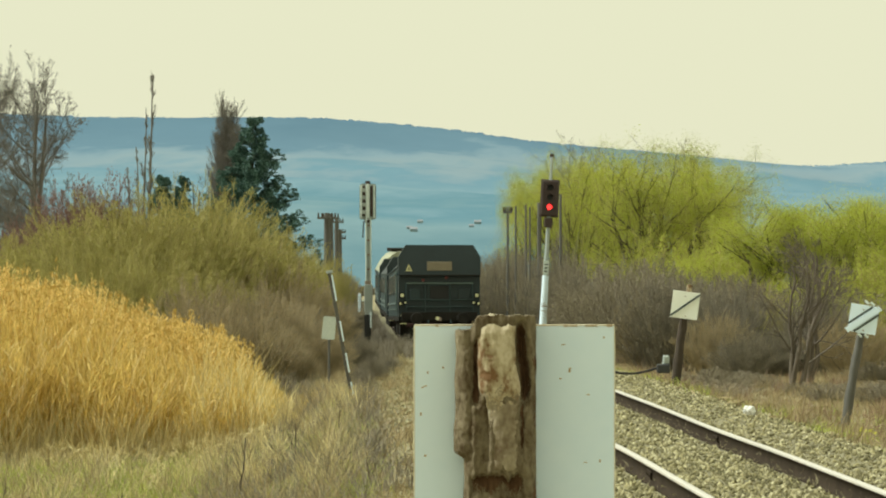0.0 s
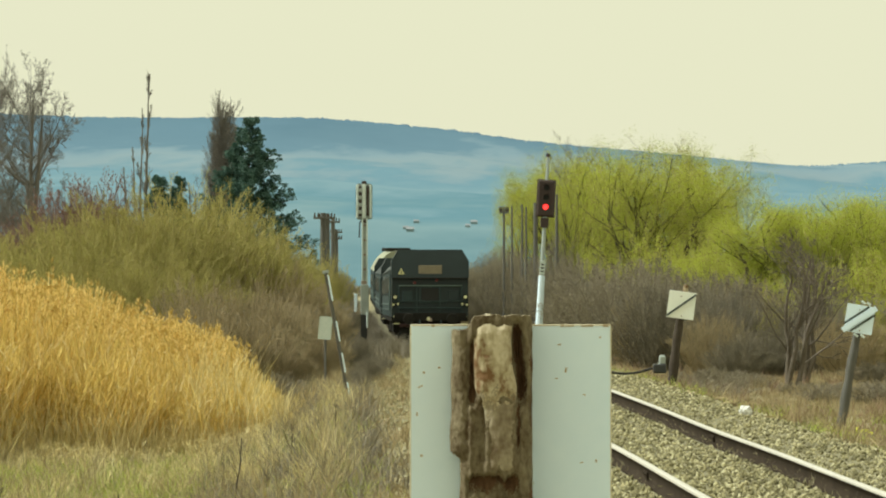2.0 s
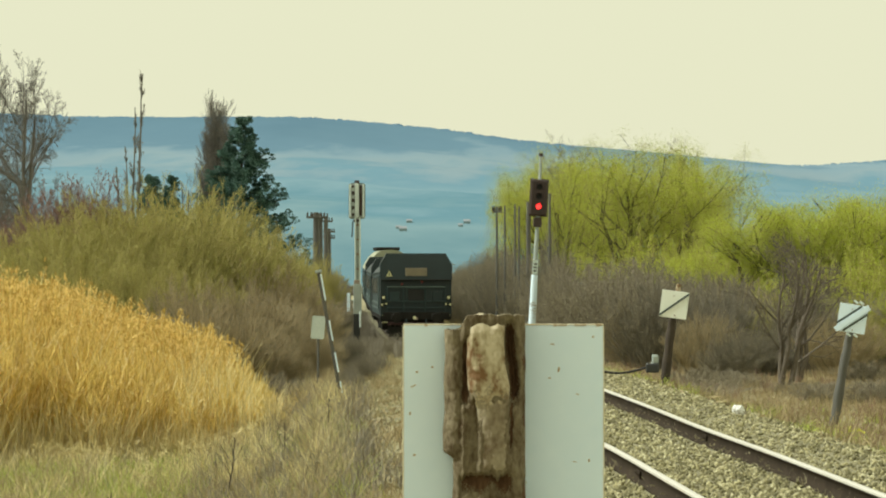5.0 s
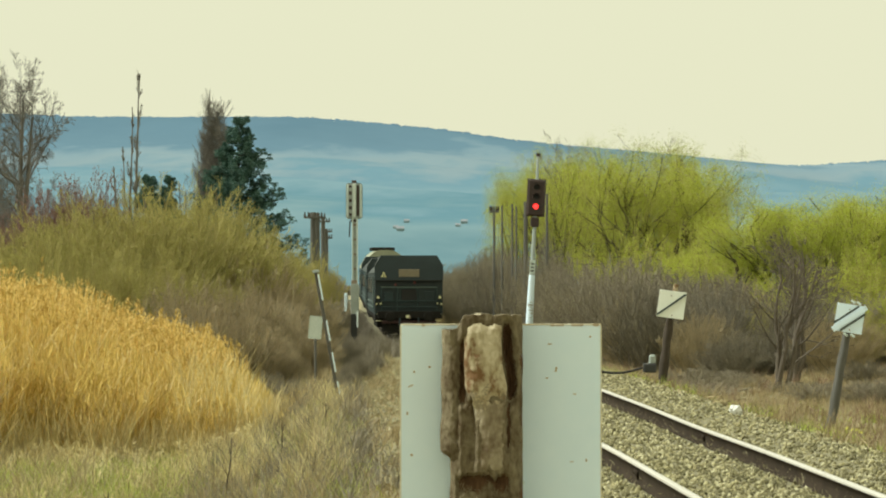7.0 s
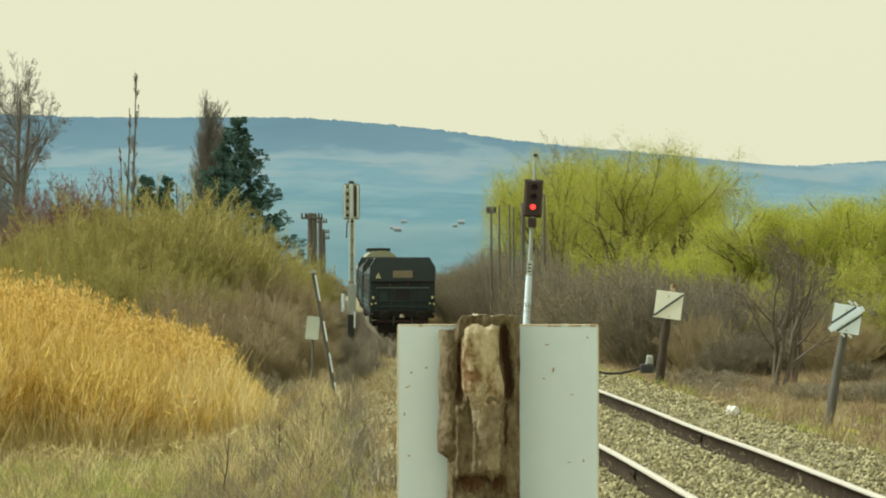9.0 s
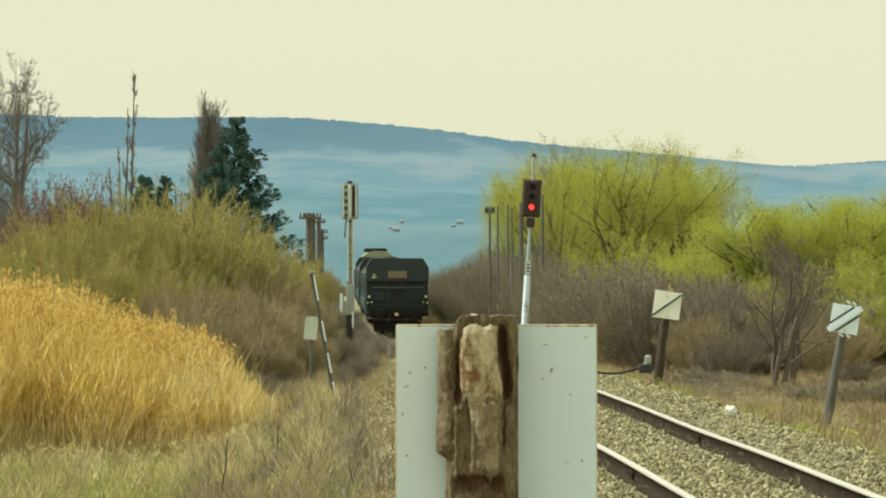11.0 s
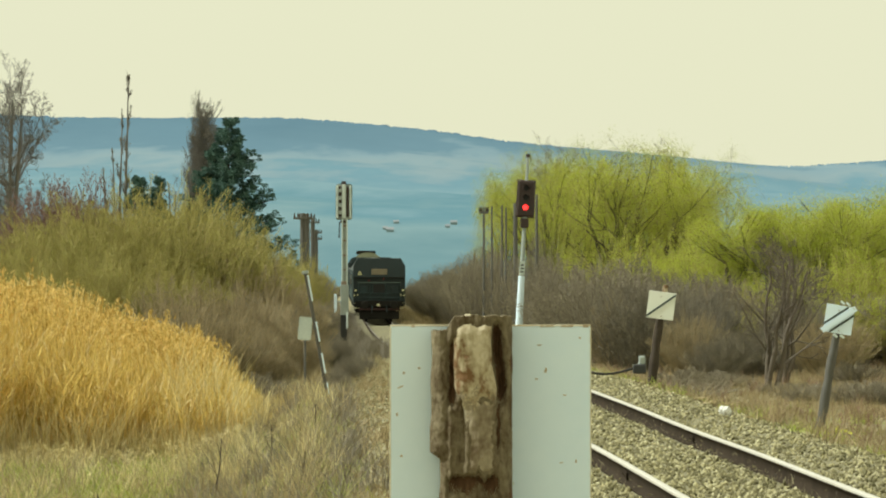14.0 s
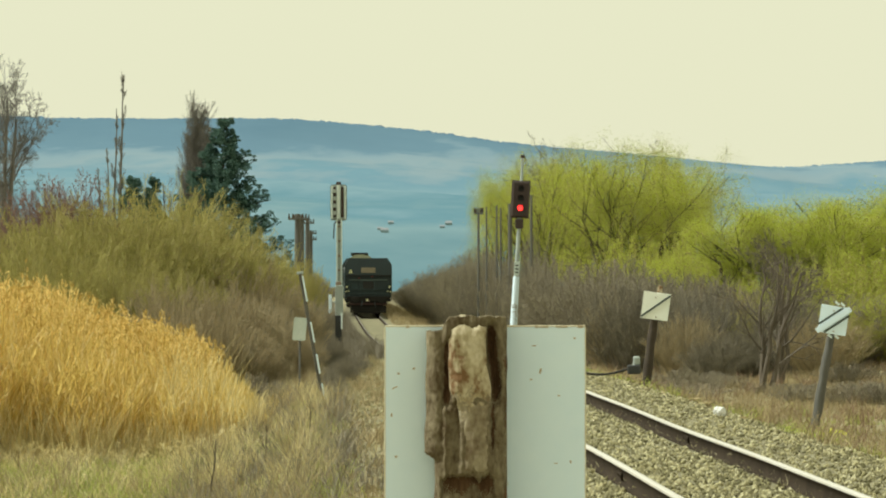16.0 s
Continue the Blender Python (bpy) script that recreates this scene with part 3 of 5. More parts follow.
def motions():
    steps = [k / FPS for k in range(0, 16 * FPS + 1)]
    for car, wheels, ahead in ((last, last_wheels, 0), (middle, middle_wheels, PITCH), (first, first_wheels, 2 * PITCH)):
        walk(car, [(t / 2, car_pose(t / 2, ahead)) for t in range(33)])
        for w in wheels:
            y = w.location.y
            walk(w, [(t, pose(0, y, .46, -math.degrees((float(gone(t)) - 107.5) / .46))) for t in steps])


# ---- the marker board close by: white sheet on a split old timber ----
def near_board():
    sign = thing("marker_board", "white enamel board on a split old timber post", "sign", place=(.177, 7.0, 0))
    bm = boxed((0, .012, 1.397), (.496, .004, .70), .0015)
    sheet = part("sheet", bm, M["white"], sign, "white enamel sheet with rust chips")
    part("top_edge", boxed((0, .012, 1.7485), (.497, .006, .004), .001), M["edge"], sheet, "rusty top edge")
    for s in (-1, 1):
        part("side_edge", boxed((s * .2485, .012, 1.40), (.003, .006, .69), .0008), M["edge"], sheet)
    r = random.Random(4)
    for x, w in ((-.192, .008), (.146, .022), (.128, .010), (.04, .005), (.19, .03), (.236, .014)):
        part("rust_spot", boxed((x, .0115, 1.7475), (w, .0085, r.uniform(.005, .009)), .001), M["chip"], sheet)
    spots = [(-.215, 1.631, .005, .005, 0), (-.177, 1.643, .006, .004, 0), (-.224, 1.596, .014, .003, -25), (-.232, 1.528, .004, .008, 0), (-.221, 1.425, .006, .005, 0),
             (.137, 1.637, .005, .012, 12), (.114, 1.616, .006, .003, 0), (.222, 1.718, .005, .004, 0), (.183, 1.576, .008, .0025, 8), (.212, 1.412, .004, .007, 0),
             (.176, 1.408, .009, .002, 0), (.121, 1.70, .010, .0025, 0)]
    for x, z, w, h, a in spots:
        part("rust_chip", boxed((x, .0097, z), (w, .0012, h), .0005, pose(0, 0, 0, 0, a, 0)), M["chip"], sheet)
    part("nail", rodded((.053, -.004, 1.358), (.053, .012, 1.358), .005, seg=10), M["steel_pale"], sheet)
    post_parts(sign)
    return sign


def post_parts(sign, off=-.05):
    """The timber: rough bark-grey strips either side of a dark groove, a broken face, and a pale split slab on it."""
    nz = lambda *p: noise.noise(p)
    k, rows = 96, 210
    zs = np.concatenate([np.linspace(-.05, 1.2, 20)[:-1], np.linspace(1.2, 1.78, rows - 19)])
    V, rot = [], []
    for zj in zs:
        for i in range(k + 1):
            u = -1 + 2 * i / k
            left = -.097 + .026 * float(smooth(1.445, 1.42, zj)) + .004 * nz(0, 3, zj * 14) - .004 * float(smooth(1.6, 1.45, zj))
            right = .1 + .003 * nz(5, 3, zj * 16) + .004 * nz(5, 9, zj * 5)
            x = (left + right) / 2 + u * (right - left) / 2
            top = 1.738 + .036 * float(smooth(-.062, -.038, x)) + .005 * nz(x * 45, 1, 0) + .003 * nz(x * 130, 1, 0)
            z = min(zj, top - .0004 * (1.78 - zj))
            y = -.140 + .03 * abs(u) ** 9
            y += .005 * nz(x * 40, 3, z * 9) + .004 * nz(x * 60, 7, z * 45) + .002 * nz(x * 190, 4, z * 90)
            y += .014 * float(smooth(-.048, -.058, x + .004 * nz(2, 2, z * 30)))
            crack = -.046 + .008 * nz(8, 2, z * 12)
            c1 = math.exp(-((x - crack) / .010) ** 2) * float(smooth(1.545, 1.575, z)) * float(smooth(1.735, 1.69, z))
            groove = .062 + .012 * float(smooth(1.74, 1.58, z)) + .004 * nz(1, 2, z * 30)
            c2 = math.exp(-((x - groove) / .013) ** 2) * float(smooth(1.53, 1.60, z)) * float(smooth(1.775, 1.73, z))
            c3 = math.exp(-((x - .066 - .004 * nz(6, 2, z * 40)) / .005) ** 2) * float(smooth(1.42, 1.47, z)) * float(smooth(1.60, 1.54, z))
            hollow = float(smooth(1.392, 1.375, z + .014 * nz(x * 45, 0, 4) + .006 * nz(x * 140, 0, 4))) * float(smooth(-.066, -.05, x)) * float(smooth(.078, .06, x))
            lower = hollow * float(smooth(1.31, 1.375, z + .03 * nz(x * 30, 6, 1)))
            y += .03 * c1 + .048 * c2 + .012 * c3 + .012 * hollow + .016 * lower
            y += .010 * float(smooth(1.572, 1.555, z)) * float(smooth(-.055, -.045, x)) * float(smooth(-.01, -.02, x))
            V.append((x + off, y, z))
            # weight of the dark reddish timber: paints shade into recesses, reddens the right edge
            rot.append(max(c1, c2, c3 * .8, lower * .75, .8 * float(smooth(.086, .097, x)) * (.5 + nz(3, 3, z * 22))))
    n = len(zs) * (k + 1)
    V, rot = np.array(V), np.array(rot)
    back = V.copy()
    back[:, 1] = -.004
    i = np.arange(n).reshape(len(zs), k + 1)
    F = np.stack([i[:-1, :-1], i[:-1, 1:], i[1:, 1:], i[1:, :-1]], -1).reshape(-1, 4)
    rim = np.concatenate([i[0], i[1:, -1], i[-1, :-1][::-1], i[1:-1, 0][::-1]])
    rn = np.roll(rim, -1)
    me = mesh_of("post", np.concatenate([V, back]), [F, F[:, ::-1] + n, np.stack([rim, rim + n, rn + n, rn], -1)])
    me.materials.append(M["wood_dark"])
    me.materials.append(M["wood_recess_shade"])
    index = np.zeros(len(me.polygons), np.int32)
    index[:len(F)] = rot[F].mean(1) + rng.normal(size=len(F)) * .10 > .5
    me.polygons.foreach_set("material_index", index)
    post = part("post", me, M["wood_dark"], sign, "grey-brown weathered split timber, its reddish groove painted darker for shade")
    # the slab: wide and pale above, narrower below, broken off at its foot
    rows, k = 110, 31
    V = []
    for j in range(rows):
        w = j / (rows - 1)
        z0 = 1.390 + .382 * w
        lo = -.010 - .008 * float(smooth(1.42, 1.54, z0)) - .024 * float(smooth(1.535, 1.61, z0)) + .004 * nz(0, 9, z0 * 22) + .020 * float(smooth(1.74, 1.768, z0))
        hi = .060 - .011 * float(smooth(1.5, 1.7, z0)) + .007 * math.exp(-((z0 - 1.60) / .03) ** 2) + .003 * nz(4, 9, z0 * 26) - .010 * float(smooth(1.745, 1.764, z0))
        for i in range(k):
            v = -1 + 2 * i / (k - 1)
            x = (lo + hi) / 2 + v * (hi - lo) / 2
            bulge = max(0, 1 - abs(v) ** 5)
            y = -.133 - .011 * bulge - .004 * float(smooth(1.54, 1.60, z0)) * bulge
            y += .004 * nz(x * 50, 2, z0 * 14) + .0018 * nz(x * 40, 2, z0 * 110) + .0012 * nz(x * 190, 2, z0 * 60)
            y += .012 * math.exp(-((x - .032) / .012) ** 2 - ((z0 - 1.573) / .014) ** 2) + .008 * math.exp(-((x - .035) / .01) ** 2 - ((z0 - 1.625) / .012) ** 2)
            y += .014 * float(smooth(.90, 1.0, w)) + .012 * float(smooth(.05, 0, w))
            foot = .020 * abs(nz(x * 55, 4, 0)) + .008 * abs(nz(x * 150, 4, 0))
            V.append((x + off, y, z0 - foot * float(smooth(.10, 0, w)) + (.012 * nz(x * 45, 8, 0) + .007 * nz(x * 140, 8, 0)) * float(smooth(.90, 1, w))))
    i = np.arange(rows * k).reshape(rows, k)
    F = np.stack([i[:-1, :-1], i[:-1, 1:], i[1:, 1:], i[1:, :-1]], -1).reshape(-1, 4)
    V = np.array(V)
    back = V.copy()
    back[:, 1] = -.125
    V = np.concatenate([V, back])
    n = rows * k
    rim = np.concatenate([i[0], i[1:, -1], i[-1, :-1][::-1], i[1:-1, 0][::-1]])
    rn = np.roll(rim, -1)
    me = mesh_of("bare_slab", V, [F, np.stack([rim, rim + n, rn + n, rn], -1)])
    me.materials.append(M["wood_pale"])
    me.materials.append(M["wood_tan"])
    mid = V[F].mean(1)
    index = np.ones(len(me.polygons), np.int32)
    index[:len(F)] = mid[:, 2] + np.array([.05 * nz(q[0] * 40, 5, q[2] * 25) for q in mid]) + rng.normal(size=len(F)) * .012 < 1.57
    me.polygons.foreach_set("material_index", index)
    part("bare_slab", me, M["wood_pale"], post, "pale bare split wood with rusty stains")


near_board()


# ---- small boards across the track ----
def striped_board(place, lean, turn, strips, frame_bits):
    x, y, z, zt = place
    label = ("small white board with one black diagonal on a leaning post" if strips == 1
             else "small white board with two black diagonals on a leaning post")
    sign = thing("striped_board", label, "sign", "striped boards by the track", (x, y, z))
    sign.rotation_euler = (0, radians(lean), radians(-9))
    h = zt - z
    t = np.linspace(0, 1, 16)
    P = np.stack([.006 * np.sin(t * 9) + .004 * np.sin(t * 31), np.full(16, .05), -.35 + (h + .33) * t], -1)[None]
    R = (.095 - .025 * t + .007 * np.sin(t * 23))[None]
    R[0, -1] = .01
    part("post", Heap().add(*tubes(P, R, 10)), M["wood_grey"] if strips == 2 else M["bark_dark"], sign, "dark weathered wooden post")
    c = Vector((0, -.045, h - .28))
    rot = pose(0, 0, 0, 0, turn, 0)
    sheet = part("sheet", boxed(c, (.50, .012, .50), .003, rot), M["ivory" if strips == 1 else "white"], sign, "yellowed square sheet" if strips == 1 else "white square sheet")

    def on(px, pz):
        return c + rot.to_3x3() @ Vector((px, 0, pz))
    for off in ((0,) if strips == 1 else (-.085, .085)):
        bm = bmesh.new()
        box(bm, (0, 0, 0), (.66 - abs(off) * 1.6, .012, .036), .002, pose(0, 0, 0, 0, -42 + turn, 0))
        o = on(off * .72, -off * .72)
        bmesh.ops.translate(bm, vec=(o.x, o.y - .011, o.z), verts=bm.verts)
        part("diagonal", bm, M["stripe"], sheet, "dark grey diagonal stripe")
    for bx, bz in ((-.02, .16), (.03, -.2)):
        o = on(bx, bz)
        part("bolt", rodded((o.x, o.y - .03, o.z), (o.x, o.y, o.z), .012, seg=8), M["steel_rust"], sheet)
    if frame_bits:
        o1, o2 = on(-.265, -.24), on(.265, .24)
        part("strap", boxed((o1 + o2) / 2 + Vector((0, -.02, 0)), ((o2 - o1).length, .012, .10), .003, pose(0, 0, 0, 0, -42 + turn, 0)), M["white"], sheet)
        for px, pz in ((.02, .3), (.12, .29), (.24, .22), (-.02, -.29), (.1, -.29)):
            o = on(px, pz)
            part("bent_tab", boxed(o, (.09, .05, .03), .006, pose(0, 0, 0, 20, 30, 0)), M["steel_pale"], sheet)
    else:
        part("post_tip", rodded((.03, .05, h - .06), (.03, .05, h + .10), .05, .045, 8), M["wood_pale"], sign, "pale broken post tip")
    return sign


striped_board((4.27, 52, -.1, 1.63), 7.5, 0, 1, False)
striped_board((7.1, 50, -.78, 1.42), 10, -1, 2, True)


def cable_box():
    ob = thing("junction_box", "dark cable box with a pale cap beside a post", "junction box", place=(4.03, 51.7, .12))
    part("body", boxed((0, 0, .06), (.24, .2, .17), .03), M["black"], ob)
    part("cap", boxed((.05, 0, .22), (.12, .12, .16), .03), M["steel"], ob, "pale grey cap")
    part("cap_neck", rodded((.02, 0, .13), (.05, 0, .2), .05, seg=10), M["steel"], ob)
    t = np.linspace(0, 1, 14)
    P = np.stack([-.1 - .82 * t, .02 - .1 * t, .07 - .13 * np.sin(t * 2.2) + .04 * t], -1)[None]
    V, F = tubes(P, np.full((1, 14), .022), 7)
    part("cable", mesh_of("cable", V, [F]), M["rubber"], ob, "black drooping cable")


cable_box()


def lump(name, label, category, place, r, material):
    bm = bmesh.new()
    bmesh.ops.create_icosphere(bm, subdivisions=3, radius=1)
    for v in bm.verts:
        q = 1 + .35 * noise.noise(v.co * 1.6 + Vector(place)) + .12 * noise.noise(v.co * 5)
        v.co = Vector((v.co.x * r[0] * q, v.co.y * r[1] * q, v.co.z * r[2] * q))
    ob = part(name, bm, material)
    ob.location = place
    return tagged(ob, label, category)


lump("white_stone", "white painted stone on the ballast edge", "stone", (4.13, 38.1, float(land(4.13, 38.1)) + .05), (.085, .075, .08), M["white_stone"])


# ---- signals ----
def signal_ahead():
    """The signal that shows red, facing the camera."""
    s = thing("red_signal", "railway signal showing red on a white mast", "signal", place=(3.68, 106, -1.15))
    s.rotation_euler = (0, radians(3.1), 0)
    part("base", boxed((0, 0, .15), (.6, .6, .5), .04), M["steel"], s)
    part("lower_mast", rodded((0, 0, .2), (0, 0, 3.05), .15, .118, 16), M["white"], s, "white lower mast")
    pl = part("plate", boxed((0, -.13, 3.35), (.20, .02, .52), .006), M["steel_pale"], s, "white plate with dark marks")
    for z in (3.2, 3.33, 3.46):
        part("mark", boxed((.0, -.144, z), (.11, .008, .055), .002), M["black"], pl)
    part("upper_mast", rodded((0, .02, 3.0), (0, .02, 7.5), .085, .05, 12), M["steel"], s, "grey upper mast")
    part("mast_cap", rodded((0, .02, 7.5), (0, .02, 7.62), .085, seg=12), M["signal_dark"], s)
    part("relay_box", boxed((0, -.02, 5.03), (.31, .26, .36), .03), M["signal_dark"], s)
    head = part("head", boxed((0, -.06, 5.95), (.66, .22, 1.36), .07), M["signal_dark"], s, "dark three-lamp head")
    part("backboard", boxed((0, .08, 5.95), (.70, .03, 1.42), .01), M["signal_dark"], head)
    for z, m in ((6.34, "lens_dark"), (5.98, "lens_dark"), (5.62, "red_lamp")):
        lens = part("lens", rodded((0, -.19, z), (0, -.165, z), .10, seg=20), M[m], head, "glowing red lens" if m == "red_lamp" else "")
        n = 14
        bm = bmesh.new()
        ring = []
        for i in range(n):
            an = math.pi * (-.12 + 1.24 * i / (n - 1))
            c, q = math.cos(an), math.sin(an)
            ring.append([bm.verts.new((c * r, y, z + q * r)) for r, y in ((.135, -.17), (.15, -.17), (.15, -.38), (.135, -.38))])
        for a, b in zip(ring, ring[1:]):
            for i in range(4):
                bm.faces.new((a[i], a[(i + 1) % 4], b[(i + 1) % 4], b[i]))
        part("hood", bm, M["signal_dark"], lens)
    for z in (5.2, 6.6):
        part("bracket", boxed((0, .04, z), (.2, .12, .05), .01), M["steel"], s)


def signal_behind():
    """A taller signal seen from its back: an open mast with a long pale head."""
    s = thing("back_signal", "pale railway signal seen from behind", "signal", place=(-3.09, 116, -1.35))
    part("foot", boxed((.0, 0, .85), (.27, .27, 1.7), .02), M["black"], s, "black painted foot")
    part("foot_pipe", rodded((.14, -.18, 1.1), (.14, -.18, 1.75), .035, seg=8), M["steel_pale"], s)
    cab = part("cabinet", boxed((.03, 0, 2.26), (.33, .3, 1.24), .02), M["steel"], s, "grey lower cabinet")
    part("cabinet_top", boxed((0, 0, 2.95), (.24, .24, .16), .02), M["steel_rust"], cab)
    mast = part("mast", boxed((.03, 0.05, 4.1), (.12, .06, 3.0), .008), M["steel"], s, "grey mast web")
    for q in (-1, 1):
        part("mast_flange", boxed((.03 + q * .09, 0, 4.1), (.06, .16, 3.0), .008), M["steel_pale"], s)
    for z in (2.9, 3.5, 4.1, 4.7, 5.3):
        part("mast_tie", boxed((.03, -.02, z), (.18, .05, .07), .006), M["steel_rust"], mast)
    part("side_plate", boxed((-.34, 0, 2.12), (.12, .06, .76), .02), M["white"], s, "narrow white plate")
    part("plate_arm", rodded((-.3, .04, 2.2), (0, .04, 2.2), .025, seg=8), M["steel"], s)
    head = part("head", boxed((0, .08, 6.28), (.68, .10, 1.48), .10), M["steel"], s, "long pale signal head")
    part("centre_rib", boxed((.0, -.03, 6.3), (.15, .14, 1.40), .02), M["steel_pale"], head)
    part("side_rib", boxed((-.27, .0, 6.28), (.08, .16, 1.36), .02), M["steel_pale"], head)
    part("side_rib", boxed((.27, .0, 6.28), (.08, .16, 1.36), .02), M["steel_pale"], head)
    part("dark_slot", boxed((-.155, .01, 6.30), (.12, .07, 1.24), .01), M["signal_dark"], head)
    part("dark_slot", boxed((.155, .01, 6.30), (.10, .07, 1.24), .01), M["signal_dark"], head)
    for z in (5.85, 6.15, 6.45, 6.75):
        part("lamp_back", rodded((-.15, -.12, z), (-.15, 0, z), .085, seg=12), M["steel"], head)
    part("head_cap", boxed((0, .04, 7.06), (.2, .16, .14), .02), M["signal_dark"], s)
    part("head_foot", boxed((0, .02, 5.47), (.30, .16, .10), .02), M["signal_dark"], s)
    part("cable_loop", rodded((-.2, -.02, 4.8), (-.17, -.02, 5.45), .025, seg=6), M["rubber"], s)


signal_ahead()
signal_behind()


def leaning_pole():
    s = thing("leaning_pole", "leaning grey wooden pole with white painted bands", "pole", place=(-1.69, 53.5, -.62))
    s.rotation_euler = (0, radians(-10.2), 0)
    part("shaft", boxed((0, 0, 1.20), (.067, .07, 2.78), .012), M["wood_grey"], s)
    for a, b in ((2.05, 2.55), (1.27, 1.66), (.67, 1.05), (.2, .49)):
        part("white_band", boxed((.036, -.018, (a + b) / 2), (.029, .067, b - a), .006), M["white"], s, "white painted band")
    part("top_cap", boxed((0, 0, 2.61), (.125, .11, .055), .01), M["steel"], s)


def plaque():
    s = thing("plaque", "weathered white plaque on a thin stake in the brush", "sign", place=(-2.42, 60, -.53))
    part("stake", rodded((0, .04, -.6), (0, .04, 1.38), .027, seg=8), M["wood_grey"], s)
    part("sheet", boxed((0, 0, 1.30), (.28, .02, .49), .03, pose(0, 0, 0, 0, 5, 0)), M["steel_pale"], s)


leaning_pole()
plaque()


def telegraph_pole(x, y, top, arms, r=.14):
    z = float(land(x, y))
    s = thing("telegraph_pole", "old grey wooden telegraph pole with cross arms" if arms else "old bare wooden telegraph pole", "pole", "telegraph poles along the track", (x, y, z))
    part("shaft", rodded((0, 0, -.3), (0, 0, top - z), r, r * .72, 10), M["wood_grey"], s)
    for q in range(arms):
        h, wide = top - z - .25 - .5 * q, .95 if r > .1 else .46
        arm = part("cross_arm", boxed((0, -.15, h), (wide, .10, .11), .012), M["wood_grey"], s)
        for e in (-.44 * wide, -.25 * wide, .25 * wide, .44 * wide):
            part("insulator", rodded((e, -.15, h + .05), (e, -.15, h + .26), .05, .03, 8), M["bark_dark"], arm)


for x, y, top, arms in ((-5.75, 140, 5.0, 1), (-6.35, 160, 5.4, 1), (-7.15, 190, 5.75, 1), (-8.2, 225, 5.6, 2)):
    telegraph_pole(x, y, top, arms, .2)
for x, y, top, arms, r in ((3.16, 138, 5.24, 1, .075), (3.5, 136, 5.25, 0, .06), (3.93, 134, 5.27, 0, .06), (4.06, 132, 5.1, 0, .06), (4.36, 128, 5.2, 0, .13), (5.2, 125, 5.5, 0, .08)):
    telegraph_pole(x, y, top, arms, r)


# ---- plants ----
def trunk_line(h, k=9, lean=.04, wob=.03):
    s = np.linspace(0, 1, k)
    p = np.stack([lean * h * s + np.cumsum(rng.normal(size=k)) * wob * h / k, np.cumsum(rng.normal(size=k)) * wob * h / k, s * h - .1], -1)
    return p[None]


def bare_tree(name, label, h, r, group="", bark="bark", bud=None, levels=((9, .25, .95, 42, .55, .12), (7, .2, 1, 40, .5, .05), (6, .15, 1, 38, .5, .02), (4, .2, 1, 35, .6, 0)), stems=1, spread=.0, twig=.005, wob=.03):
    reseed(label)
    ob = thing(name, label, "tree", group)
    heap = Heap()
    P = np.concatenate([trunk_line(h * rng.uniform(.8, 1), lean=rng.uniform(-spread, spread) if stems > 1 else .02, wob=wob) for _ in range(stems)])
    R = np.tile(np.linspace(r, r * .25, P.shape[1]), (stems, 1))
    heap.add(*tubes(P, R, 8))
    for n, a, b, ang, ratio, up in levels:
        P, R = grow(P, R, n, a, b, ang, ratio, up)
        R = np.maximum(R, twig)
        heap.add(*tubes(P, R, 3))
    part("trunk", heap, M[bark], ob)
    if bud:
        m, cnt, size = bud
        h2 = Heap()
        h2.add(*leaves(sample(P, cnt, .1, 1, .03), size))
        part("crown", h2, M[m], ob)
    return ob


def shrub(label, h, w, twig, bud, stems=170, count=3, size=.05, group="shrubs"):
    """A thicket of thin stems from one foot with fine twigs and buds."""
    reseed(label)
    ob = thing("shrub", label, "shrub", group)
    n = stems
    th, rr = rng.uniform(0, 2 * np.pi, n), np.sqrt(rng.random(n))
    foot = np.stack([np.cos(th) * rr * w * .35, np.sin(th) * rr * w * .35, np.full(n, -.15)], -1)
    out = np.stack([np.cos(th) * rr * w * .65, np.sin(th) * rr * w * .65, h * rng.uniform(.78, 1.0, n) * (1 - .40 * rr ** 2)], -1)
    s = np.linspace(0, 1, 6)[None, :, None]
    P = foot[:, None] + (out * [1, 1, 0])[:, None] * s ** 1.6 + (out * [0, 0, 1])[:, None] * s
    P = P + np.cumsum(rng.normal(size=P.shape), 1) * .018 * h / 2 * (s > 0)
    R = np.tile(np.linspace(.016, .006, 6), (n, 1))
    heap = Heap().add(*tubes(P, R, 3))
    P2, R2 = grow(P, R, 7, .25, .98, 24, .24, .12, k=4)
    R2 = np.maximum(R2, .005)
    heap.add(*tubes(P2, R2, 3))
    P3, R3 = grow(P2, R2, 3, .2, 1, 26, .5, .1, k=3)
    heap.add(*tubes(P3, np.maximum(R3, .004), 3))
    part("stem_thicket", heap, M[twig], ob)
    h2 = Heap().add(*leaves(sample(P3, count, 0, 1, .03), size, 1.8)).add(*leaves(sample(P2, count, .2, 1, .03), size, 1.8))
    part("foliage", h2, M[bud], ob)
    return ob


def put(ob, first, x, y, turn, sx=1.0, sz=1.0, sink=.05):
    """Places a thing, or a copy of it after the first time."""
    m = Matrix.LocRotScale((x, y, float(land(x, y)) - sink), Euler((0, 0, radians(turn))), None) @ Matrix.Diagonal((sx, sx, sz, 1))
    if first:
        ob.matrix_basis = m
        return ob
    return copy_thing(ob, m)


def scatter(ob, rows):
    for i, row in enumerate(rows):
        put(ob, i == 0, *row)


